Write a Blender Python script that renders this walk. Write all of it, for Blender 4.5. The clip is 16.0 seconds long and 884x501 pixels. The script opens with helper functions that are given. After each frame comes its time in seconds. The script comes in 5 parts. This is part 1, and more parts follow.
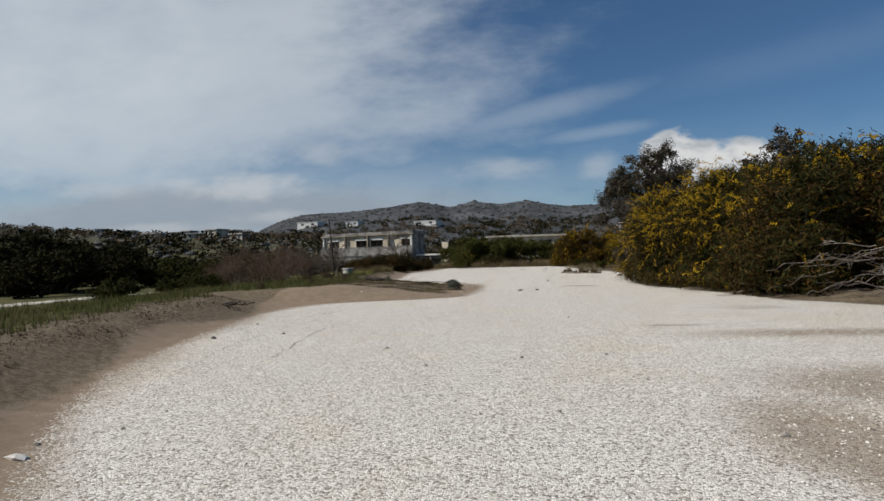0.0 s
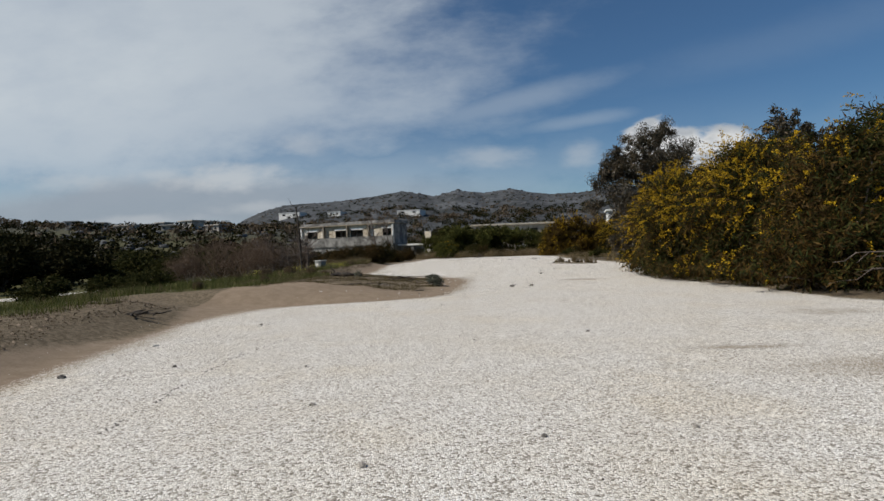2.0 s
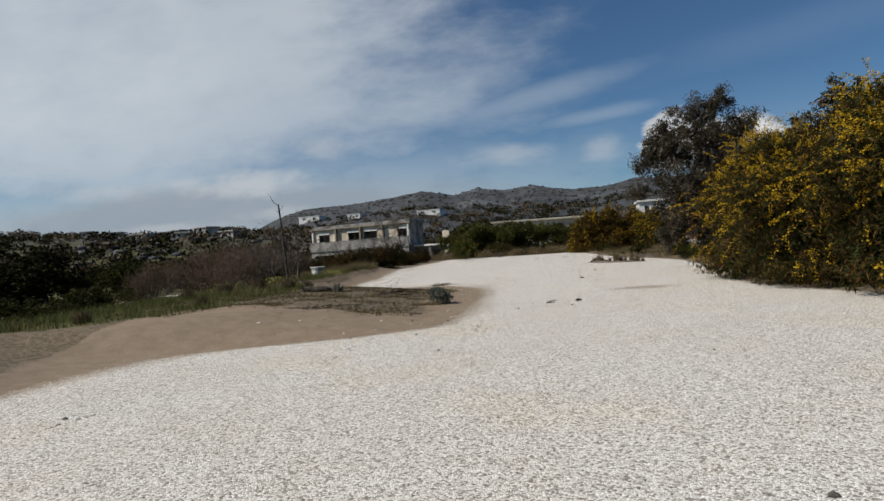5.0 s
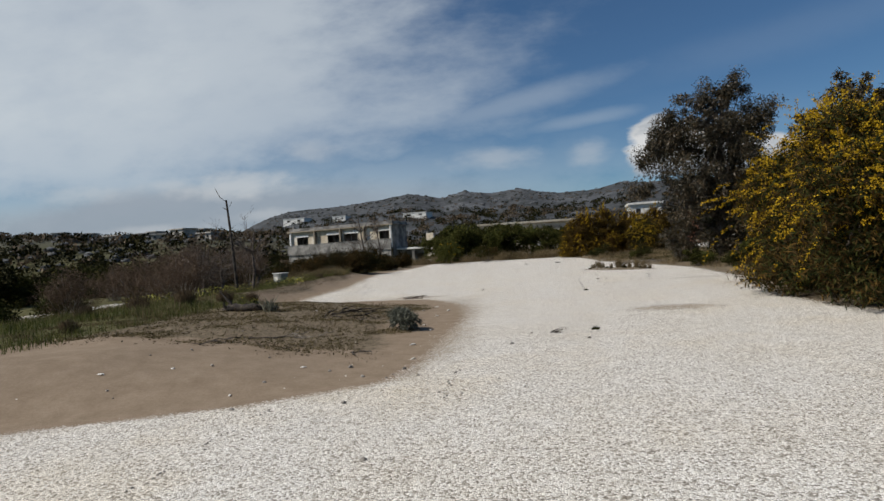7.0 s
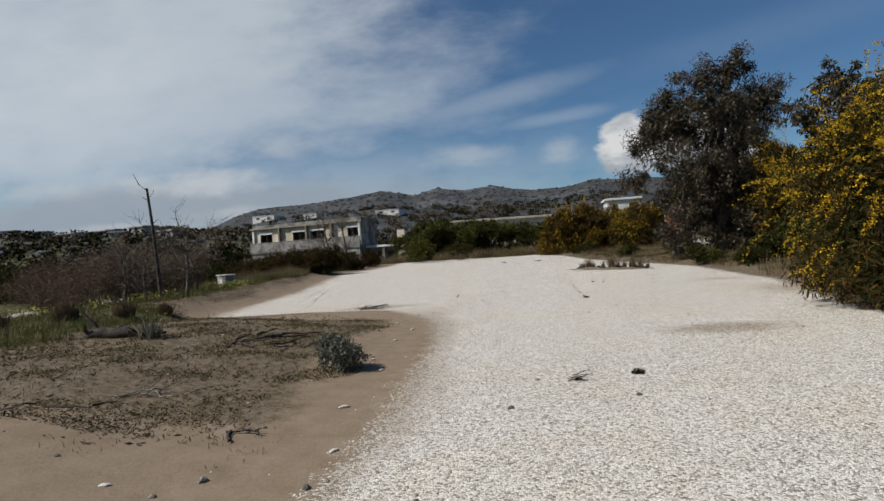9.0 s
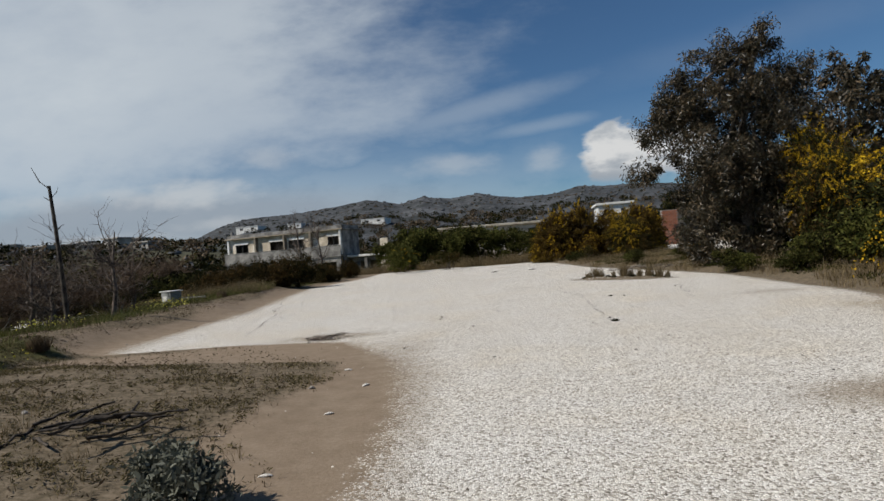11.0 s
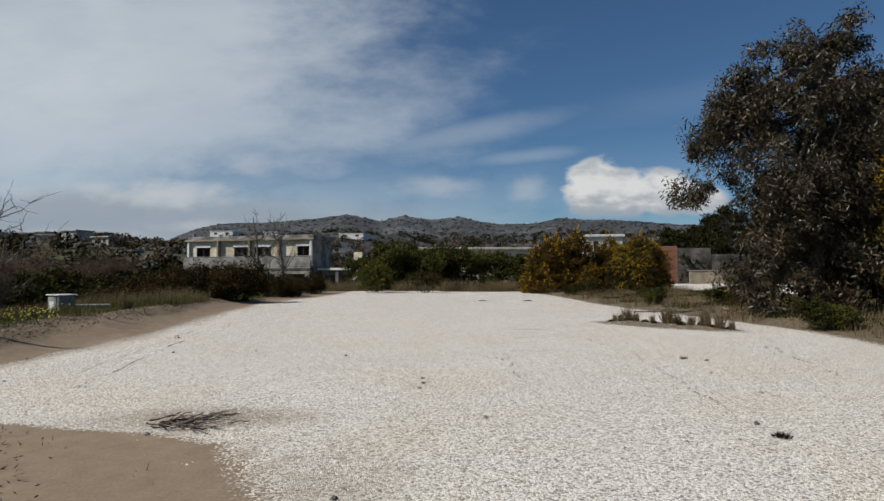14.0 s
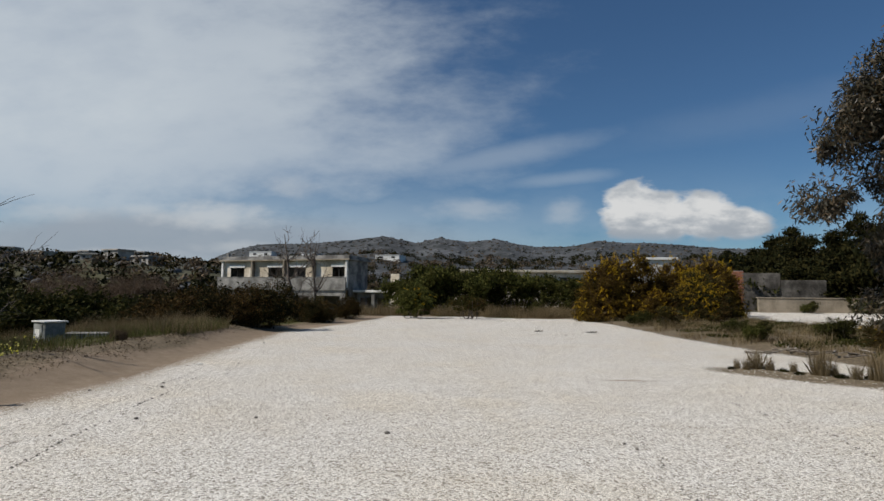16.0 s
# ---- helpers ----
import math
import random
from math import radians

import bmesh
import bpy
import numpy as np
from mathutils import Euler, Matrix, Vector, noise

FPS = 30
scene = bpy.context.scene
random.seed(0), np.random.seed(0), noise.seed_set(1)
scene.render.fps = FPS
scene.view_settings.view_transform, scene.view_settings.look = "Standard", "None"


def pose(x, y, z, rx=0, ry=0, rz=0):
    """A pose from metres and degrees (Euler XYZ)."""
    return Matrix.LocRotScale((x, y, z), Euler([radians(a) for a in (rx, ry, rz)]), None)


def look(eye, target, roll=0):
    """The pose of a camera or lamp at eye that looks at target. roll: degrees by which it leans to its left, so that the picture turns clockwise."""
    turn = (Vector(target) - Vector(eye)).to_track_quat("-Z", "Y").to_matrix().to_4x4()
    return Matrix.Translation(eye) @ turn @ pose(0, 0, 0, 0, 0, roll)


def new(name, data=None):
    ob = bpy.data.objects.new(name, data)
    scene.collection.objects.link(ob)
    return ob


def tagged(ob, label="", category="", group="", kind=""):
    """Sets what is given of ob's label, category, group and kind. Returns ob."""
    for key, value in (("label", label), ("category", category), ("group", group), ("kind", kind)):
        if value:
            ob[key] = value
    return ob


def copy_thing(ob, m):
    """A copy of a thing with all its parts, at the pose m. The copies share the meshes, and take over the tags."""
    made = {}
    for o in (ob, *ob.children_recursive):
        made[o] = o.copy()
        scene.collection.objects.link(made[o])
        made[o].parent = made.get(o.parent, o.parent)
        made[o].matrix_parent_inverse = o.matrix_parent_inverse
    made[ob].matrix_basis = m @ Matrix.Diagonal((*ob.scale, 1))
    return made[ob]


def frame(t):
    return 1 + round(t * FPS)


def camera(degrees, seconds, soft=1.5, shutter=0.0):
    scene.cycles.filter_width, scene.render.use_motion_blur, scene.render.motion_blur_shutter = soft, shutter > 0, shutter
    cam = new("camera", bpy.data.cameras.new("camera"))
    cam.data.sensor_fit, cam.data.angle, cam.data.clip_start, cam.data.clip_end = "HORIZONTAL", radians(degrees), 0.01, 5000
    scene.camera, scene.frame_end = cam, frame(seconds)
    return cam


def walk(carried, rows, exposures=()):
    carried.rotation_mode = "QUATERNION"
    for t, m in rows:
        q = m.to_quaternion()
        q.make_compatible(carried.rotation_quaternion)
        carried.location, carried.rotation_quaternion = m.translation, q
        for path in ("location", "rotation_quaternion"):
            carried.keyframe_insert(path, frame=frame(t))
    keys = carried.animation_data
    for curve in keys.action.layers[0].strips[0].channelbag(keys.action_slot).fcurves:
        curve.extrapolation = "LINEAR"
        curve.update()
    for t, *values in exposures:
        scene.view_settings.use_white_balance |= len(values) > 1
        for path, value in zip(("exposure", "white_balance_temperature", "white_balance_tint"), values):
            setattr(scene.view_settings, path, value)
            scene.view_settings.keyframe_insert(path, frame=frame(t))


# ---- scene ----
cam = camera(74.6, 16.0)
PATH = [
    (0, (1.688, -1.008, 1.252), (1.485, 0.982, 1.281), -1.6),
    (0.5, (1.672, -0.265, 1.279), (1.489, 1.727, 1.303), -1.1),
    (1, (1.627, 0.622, 1.295), (1.462, 2.615, 1.28), -1.0),
    (1.5, (1.59, 1.467, 1.272), (1.425, 3.46, 1.226), -1.4),
    (2, (1.56, 2.311, 1.298), (1.41, 4.305, 1.289), -2.2),
    (2.5, (1.563, 3.027, 1.323), (1.429, 5.022, 1.279), -2.8),
    (3, (1.546, 3.902, 1.328), (1.38, 5.892, 1.21), -3.5),
    (3.5, (1.543, 4.775, 1.333), (1.332, 6.761, 1.225), -3.6),
    (4, (1.491, 5.75, 1.333), (1.262, 7.736, 1.275), -3.5),
    (4.2, (1.482, 6.187, 1.313), (1.245, 8.172, 1.27), -4.0),
    (6.3, (1.565, 10.33, 1.377), (1.365, 12.32, 1.391), -3.5),
    (6.5, (1.523, 10.668, 1.362), (1.332, 12.659, 1.374), -3.6),
    (7, (1.477, 11.615, 1.366), (1.297, 13.607, 1.367), -3.7),
    (7.5, (1.42, 12.442, 1.36), (1.26, 14.436, 1.363), -3.9),
    (8, (1.402, 13.299, 1.392), (1.262, 15.294, 1.392), -4.1),
    (8.5, (1.385, 14.179, 1.372), (1.269, 16.175, 1.363), -4.1),
    (9, (1.373, 15.025, 1.369), (1.284, 17.023, 1.355), -3.9),
    (9.2, (1.345, 15.333, 1.365), (1.273, 17.331, 1.355), -3.8),
    (11.3, (1.431, 18.986, 1.323), (1.396, 20.985, 1.347), -4.8),
    (11.5, (1.446, 19.252, 1.318), (1.422, 21.251, 1.359), -4.8),
    (12, (1.44, 20.172, 1.328), (1.451, 22.171, 1.395), -4.3),
    (12.5, (1.379, 21.043, 1.339), (1.426, 23.041, 1.425), -3.8),
    (13, (1.298, 21.815, 1.322), (1.365, 23.812, 1.408), -2.6),
    (13.5, (1.206, 22.676, 1.293), (1.292, 24.669, 1.445), 0.2),
    (14, (1.136, 23.55, 1.312), (1.174, 25.548, 1.396), -0.1),
    (14.5, (1.059, 24.303, 1.398), (1.03, 26.303, 1.416), -0.9),
    (14.9, (0.962, 24.852, 1.426), (0.904, 26.851, 1.464), -0.9),
    (15, (0.938, 24.999, 1.428), (0.863, 26.997, 1.488), -0.8),
    (15.5, (0.792, 25.739, 1.452), (0.71, 27.734, 1.567), -0.4),
    (16, (0.589, 26.751, 1.444), (0.505, 28.743, 1.604), 0.6),
]
walk(cam, [(t, look(eye, target, roll)) for t, eye, target, roll in PATH])

# ---- sky and sun ----
SUN_TO = Vector((-0.72, -0.26, 0.78)).normalized()
world = bpy.data.worlds.new("sky")
scene.world = world
world.use_nodes = True


class Net:
    """Short hand for building node trees."""

    def __init__(self, tree):
        self.t = tree

    def n(self, kind):
        return self.t.nodes.new(kind)

    def put(self, sock, v):
        if isinstance(v, bpy.types.NodeSocket):
            self.t.links.new(v, sock)
        elif v is not None:
            sock.default_value = v

    def m(self, op, a, b=None, c=None, clamp=False):
        node = self.n("ShaderNodeMath")
        node.operation, node.use_clamp = op, clamp
        for i, v in enumerate((a, b, c)):
            self.put(node.inputs[i], v)
        return node.outputs[0]

    def step(self, v, lo, hi):
        node = self.n("ShaderNodeMapRange")
        node.interpolation_type = "SMOOTHSTEP"
        self.put(node.inputs["Value"], v)
        self.put(node.inputs["From Min"], lo)
        self.put(node.inputs["From Max"], hi)
        return node.outputs[0]

    def mix(self, f, a, b, blend="MIX"):
        node = self.n("ShaderNodeMix")
        node.data_type, node.blend_type = "RGBA", blend
        self.put(node.inputs[0], f)
        for s, v in ((6, a), (7, b)):
            self.put(node.inputs[s], (*v, 1) if isinstance(v, tuple) and len(v) == 3 else v)
        return node.outputs[2]

    def noise(self, vec, scale, detail=4.0, rough=0.55, lac=2.0):
        node = self.n("ShaderNodeTexNoise")
        self.put(node.inputs["Vector"], vec)
        self.put(node.inputs["Scale"], scale)
        self.put(node.inputs["Detail"], detail)
        self.put(node.inputs["Roughness"], rough)
        return node.outputs["Fac"]

    def ramp(self, f, stops):
        node = self.n("ShaderNodeValToRGB")
        el = node.color_ramp.elements
        while len(el) < len(stops):
            el.new(0.5)
        for e, (p, c) in zip(el, stops):
            e.position, e.color = p, (*c, 1)
        self.put(node.inputs[0], f)
        return node.outputs[0]


def build_sky():
    w = Net(world.node_tree)
    back = world.node_tree.nodes["Background"]
    sky = w.n("ShaderNodeTexSky")
    sky.sky_type, sky.sun_disc = "NISHITA", False
    sky.sun_elevation = math.asin(SUN_TO.z)
    sky.sun_rotation = math.atan2(SUN_TO.x, SUN_TO.y)
    sky.air_density, sky.dust_density, sky.ozone_density = 1.0, 0.4, 3.0
    co = w.n("ShaderNodeTexCoord").outputs["Generated"]
    sep = w.n("ShaderNodeSeparateXYZ")
    w.put(sep.inputs[0], co)
    x, y, z = sep.outputs
    ay = w.m("MAXIMUM", w.m("ABSOLUTE", y), 0.05)
    u, v = w.m("DIVIDE", x, ay), w.m("DIVIDE", z, ay)
    uv = w.n("ShaderNodeCombineXYZ")
    w.put(uv.inputs[0], u)
    w.put(uv.inputs[1], w.m("MULTIPLY", v, 2.2))
    w.put(uv.inputs[2], y)
    fine = w.noise(uv.outputs[0], 5.0, 7.0, 0.6)
    broad = w.noise(uv.outputs[0], 1.6, 4.0, 0.5)
    puff = w.noise(uv.outputs[0], 16.0, 5.0, 0.55)
    front = w.step(y, -0.1, 0.15)

    def blob(u0, v0, a, b, soft, wob, tilt=0.0, n=None):
        du, dv = w.m("SUBTRACT", u, u0), w.m("SUBTRACT", v, v0)
        dv = w.m("SUBTRACT", dv, w.m("MULTIPLY", du, tilt))
        d = w.m("SQRT", w.m("ADD", w.m("POWER", w.m("DIVIDE", du, a), 2.0), w.m("POWER", w.m("DIVIDE", dv, b), 2.0)))
        d = w.m("ADD", d, w.m("MULTIPLY", w.m("SUBTRACT", n or fine, 0.5), wob))
        return w.m("SUBTRACT", 1.0, w.step(d, 1.0 - soft, 1.0 + soft))

    # thin high veil to one side, wisps and a bank of low cumulus near the horizon
    veil = blob(-0.80, 0.40, 0.68, 0.28, 0.48, 1.15, -0.05)
    veil = w.m("MULTIPLY", veil, w.m("ADD", w.m("ADD", 0.28, w.m("MULTIPLY", broad, 0.70)), w.m("MULTIPLY", fine, 0.45)), clamp=True)
    wisp = w.m("MULTIPLY", blob(0.04, 0.243, 0.15, 0.018, 0.9, 2.2, 0.20), 0.30)
    wisp2 = w.m("MULTIPLY", blob(0.17, 0.206, 0.075, 0.010, 0.9, 2.0, 0.10), 0.26)
    wisp3 = w.m("MULTIPLY", blob(0.55, 0.33, 0.25, 0.03, 0.8, 1.8, 0.2), 0.06)
    low = w.m("MULTIPLY", w.m("SUBTRACT", 1.0, w.step(v, 0.04, 0.27)), w.step(fine, 0.30, 0.62))
    low = w.m("MULTIPLY", low, w.m("SUBTRACT", 0.66, w.m("MULTIPLY", w.step(u, -0.40, 0.30), 0.46)))
    thin = veil
    for m in (wisp, wisp2, wisp3, low):
        thin = w.m("MAXIMUM", thin, m)
    thin = w.m("MULTIPLY", thin, w.m("ADD", w.m("MULTIPLY", front, 0.6), 0.4))
    base = w.mix(1.0, sky.outputs[0], (0.62, 0.86, 1.03), "MULTIPLY")
    col = w.mix(w.m("MULTIPLY", thin, 0.92), base, (8.9, 9.7, 10.3))
    # grey undersides of the bank, then the bright heads
    grey = w.m("MULTIPLY", blob(-0.55, 0.092, 0.50, 0.044, 0.5, 1.2), 0.85)
    col = w.mix(grey, col, (4.7, 5.4, 6.3))
    heads = blob(-0.46, 0.140, 0.085, 0.018, 0.85, 2.6, 0.0, puff)
    for args in ((-0.74, 0.146, 0.075, 0.012), (-0.31, 0.190, 0.036, 0.014), (0.01, 0.152, 0.055, 0.014), (0.172, 0.150, 0.026, 0.018), (-0.57, 0.150, 0.03, 0.008), (-0.40, 0.085, 0.05, 0.008), (-0.62, 0.070, 0.07, 0.008)):
        heads = w.m("MAXIMUM", heads, w.m("MULTIPLY", blob(*args, 0.9, 2.6, 0.0, puff), 0.55))
    col = w.mix(w.m("MULTIPLY", heads, 0.66), col, (8.9, 9.2, 9.4))
    big = blob(0.285, 0.152, 0.056, 0.048, 0.16, 1.25, 0.0, puff)
    for args in ((0.335, 0.140, 0.06, 0.042), (0.405, 0.142, 0.06, 0.040), (0.465, 0.130, 0.05, 0.028)):
        big = w.m("MAXIMUM", big, blob(*args, 0.18, 1.25, 0.0, puff))
    big = w.m("MULTIPLY", big, w.step(v, 0.085, 0.115))
    shade = w.step(w.m("ADD", v, w.m("MULTIPLY", w.m("SUBTRACT", puff, 0.5), 0.12)), 0.09, 0.15)
    col = w.mix(big, col, w.mix(w.m("MULTIPLY", shade, w.m("ADD", 0.25, w.m("MULTIPLY", w.step(puff, 0.34, 0.62), 0.75))), (5.2, 5.8, 6.5), (10.4, 10.5, 10.5)))
    w.put(back.inputs[0], col)
    back.inputs[1].default_value = SKY_STRENGTH


SKY_STRENGTH = 0.068
build_sky()
sun = new("sun", bpy.data.lights.new("sun", "SUN"))
sun.data.energy, sun.data.angle, sun.data.color = 4.7, radians(0.6), (1.0, 0.95, 0.88)
sun.matrix_world = look(SUN_TO * 50, (0, 0, 0))
scene.view_settings.exposure = -0.10


# ---- materials ----
def surface(name, stops, scale=6.0, rough=0.85, bump=0.3, bscale=40.0, grime=0.25, island=0.0, vary=0.0, through_light=0.0, spec=0.3, metal=0.0):
    """Mottled material: broad colour from a ramp, fine grain, relief; island or vary add a random tone for each leaf or object."""
    ma = bpy.data.materials.new(name)
    ma.use_nodes = True
    w = Net(ma.node_tree)
    bsdf = ma.node_tree.nodes["Principled BSDF"]
    co = w.n("ShaderNodeTexCoord").outputs["Object"]
    f = w.noise(co, scale, 5.0, 0.6)
    if island:
        f = w.m("ADD", w.m("MULTIPLY", f, 1 - island), w.m("MULTIPLY", w.n("ShaderNodeNewGeometry").outputs["Random Per Island"], island))
    else:
        f = w.step(f, 0.28, 0.72)
    if vary:
        f = w.m("ADD", f, w.m("MULTIPLY", w.m("SUBTRACT", w.n("ShaderNodeObjectInfo").outputs["Random"], 0.5), vary))
    col = w.ramp(f, stops)
    g = w.noise(co, bscale, 6.0, 0.65)
    dark = w.m("ADD", 1.0 - grime, w.m("MULTIPLY", w.step(g, 0.25, 0.7), grime * 1.3))
    hsv = w.n("ShaderNodeHueSaturation")
    w.put(hsv.inputs["Color"], col)
    w.put(hsv.inputs["Value"], dark)
    w.put(bsdf.inputs["Base Color"], hsv.outputs[0])
    w.put(bsdf.inputs["Roughness"], rough)
    w.put(bsdf.inputs["Metallic"], metal)
    w.put(bsdf.inputs["Specular IOR Level"], spec)
    if bump:
        b = w.n("ShaderNodeBump")
        b.inputs["Strength"].default_value, b.inputs["Distance"].default_value = bump, 0.02
        w.put(b.inputs["Height"], g)
        w.put(bsdf.inputs["Normal"], b.outputs[0])
    if through_light:
        out = ma.node_tree.nodes["Material Output"]
        tr, mx = w.n("ShaderNodeBsdfTranslucent"), w.n("ShaderNodeMixShader")
        w.put(tr.inputs[0], hsv.outputs[0])
        w.put(mx.inputs[0], through_light)
        w.put(mx.inputs[1], bsdf.outputs[0])
        w.put(mx.inputs[2], tr.outputs[0])
        w.put(out.inputs[0], mx.outputs[0])
    return ma


def foliage(name, a, b, c, tl=0.22, rough=0.75, spec=0.10):
    return surface(name, [(0.1, a), (0.5, b), (0.9, c)], 1.2, rough, 0, 30, 0.2, 0.7, 0.0, tl, spec)


M_EUC = foliage("eucalypt_leaf", (0.014, 0.013, 0.007), (0.042, 0.037, 0.021), (0.150, 0.105, 0.060), 0.12, 0.42, 0.30)
M_ACA = foliage("acacia_leaf", (0.010, 0.014, 0.004), (0.028, 0.034, 0.009), (0.070, 0.066, 0.016), 0.18, 0.7, 0.08)
M_ACARUST = foliage("acacia_rusty_leaf", (0.018, 0.012, 0.005), (0.058, 0.036, 0.011), (0.125, 0.072, 0.018), 0.15, 0.7, 0.08)
# lighter copy of the rusty leaf, with sunlight in its colour
M_ACALIT = foliage("acacia_sunlit_leaf", (0.030, 0.022, 0.005), (0.095, 0.062, 0.010), (0.200, 0.125, 0.018), 0.18, 0.8, 0.05)
M_BLOSSOM = foliage("acacia_blossom", (0.20, 0.125, 0.008), (0.44, 0.27, 0.013), (0.66, 0.44, 0.025), 0.25, 0.8)
M_DARK = foliage("mastic_leaf", (0.007, 0.009, 0.003), (0.019, 0.020, 0.006), (0.046, 0.037, 0.011), 0.08, 0.8, 0.06)
M_OLIVE = foliage("scrub_leaf", (0.013, 0.017, 0.004), (0.034, 0.037, 0.009), (0.070, 0.060, 0.017), 0.15, 0.8, 0.06)
M_MOSS = foliage("creeping_weed_leaf", (0.055, 0.046, 0.020), (0.120, 0.098, 0.046), (0.230, 0.185, 0.105), 0.2, 0.8, 0.05)
M_GREEN = foliage("hedge_leaf", (0.030, 0.038, 0.008), (0.072, 0.078, 0.016), (0.140, 0.130, 0.034))
M_SAGE = foliage("sage_leaf", (0.065, 0.068, 0.052), (0.13, 0.134, 0.10), (0.21, 0.212, 0.165), 0.15, 0.7)
M_GRASS = foliage("green_grass", (0.034, 0.043, 0.011), (0.080, 0.092, 0.024), (0.185, 0.170, 0.062), 0.3, 0.7)
M_DRY = foliage("dry_grass", (0.085, 0.062, 0.030), (0.175, 0.130, 0.068), (0.30, 0.235, 0.135), 0.25, 0.8)
M_BROWN = foliage("withered_twig_leaf", (0.055, 0.040, 0.025), (0.105, 0.076, 0.046), (0.165, 0.124, 0.080), 0.15, 0.7)
M_THICKET = foliage("russet_twig", (0.060, 0.040, 0.028), (0.125, 0.084, 0.056), (0.205, 0.145, 0.098), 0.15, 0.7)
M_BARK = surface("grey_bark", [(0.2, (0.07, 0.055, 0.042)), (0.8, (0.20, 0.165, 0.130))], 9, 0.9, 0.7, 35, 0.4)
M_DEAD = surface("bleached_dead_wood", [(0.2, (0.15, 0.125, 0.10)), (0.8, (0.34, 0.30, 0.25))], 8, 0.85, 0.6, 45, 0.35, vary=0.4)
M_TWIG = surface("grey_brown_twig", [(0.2, (0.070, 0.053, 0.042)), (0.8, (0.18, 0.145, 0.118))], 8, 0.9, 0.5, 45, 0.3)
M_CHAR = surface("blackened_wood", [(0.2, (0.025, 0.020, 0.016)), (0.8, (0.085, 0.068, 0.052))], 8, 0.85, 0.6, 45, 0.35)
M_PLASTER = surface("weathered_cream_plaster", [(0.1, (0.46, 0.385, 0.28)), (0.6, (0.66, 0.575, 0.44)), (0.95, (0.74, 0.68, 0.58))], 0.8, 0.9, 0.25, 22, 0.22)
M_WHITE = surface("weathered_white_paint", [(0.1, (0.58, 0.56, 0.51)), (0.6, (0.74, 0.73, 0.69)), (0.95, (0.80, 0.79, 0.76))], 0.9, 0.85, 0.2, 18, 0.18)
M_CONC = surface("stained_grey_concrete", [(0.1, (0.12, 0.113, 0.102)), (0.5, (0.24, 0.228, 0.208)), (0.9, (0.35, 0.332, 0.30))], 0.8, 0.92, 0.3, 20, 0.3)
M_BEIGE = surface("beige_rendered_wall", [(0.1, (0.22, 0.185, 0.135)), (0.9, (0.36, 0.305, 0.23))], 0.9, 0.92, 0.3, 18, 0.3)
M_OLDWALL = surface("dark_weathered_concrete", [(0.1, (0.050, 0.045, 0.038)), (0.5, (0.105, 0.095, 0.082)), (0.9, (0.20, 0.182, 0.158))], 0.7, 0.95, 0.4, 6, 0.4)
M_BRICK = surface("red_brick", [(0.1, (0.20, 0.075, 0.045)), (0.9, (0.36, 0.15, 0.09))], 3, 0.9, 0.4, 30, 0.25, vary=0.7)
M_MORTAR = surface("mortar", [(0.1, (0.22, 0.20, 0.18)), (0.9, (0.32, 0.30, 0.27))], 5, 0.95, 0.3, 40, 0.2)
M_ROOM = surface("dim_room_plaster", [(0.1, (0.20, 0.19, 0.17)), (0.9, (0.32, 0.30, 0.27))], 1, 0.95, 0.2, 20, 0.2)
M_SHUTTER = surface("dark_window_frame", [(0.1, (0.020, 0.018, 0.016)), (0.9, (0.05, 0.045, 0.04))], 3, 0.6, 0.1, 30, 0.2)
M_METAL = surface("painted_grey_metal", [(0.1, (0.20, 0.21, 0.20)), (0.9, (0.34, 0.35, 0.33))], 4, 0.55, 0.1, 40, 0.25)
M_STONE = surface("pebble_stone", [(0.1, (0.09, 0.08, 0.07)), (0.9, (0.32, 0.29, 0.25))], 20, 0.9, 0.3, 90, 0.2, vary=1.2)
M_ROCK = surface("grey_limestone", [(0.1, (0.06, 0.062, 0.063)), (0.9, (0.135, 0.137, 0.138))], 0.4, 0.95, 0.6, 3, 0.4)
M_PEBBLE = surface("white_gravel_stone", [(0.05, (0.26, 0.23, 0.185)), (0.4, (0.67, 0.63, 0.55)), (0.9, (0.82, 0.79, 0.72))], 9, 0.85, 0, 60, 0.1, 0.85)
M_SOIL = surface("sandy_soil_clod", [(0.1, (0.13, 0.098, 0.066)), (0.9, (0.27, 0.21, 0.15))], 9, 0.95, 0, 60, 0.2, 0.7)
M_PETAL = foliage("yellow_petal", (0.55, 0.50, 0.05), (0.65, 0.60, 0.10), (0.72, 0.68, 0.25), 0.3)


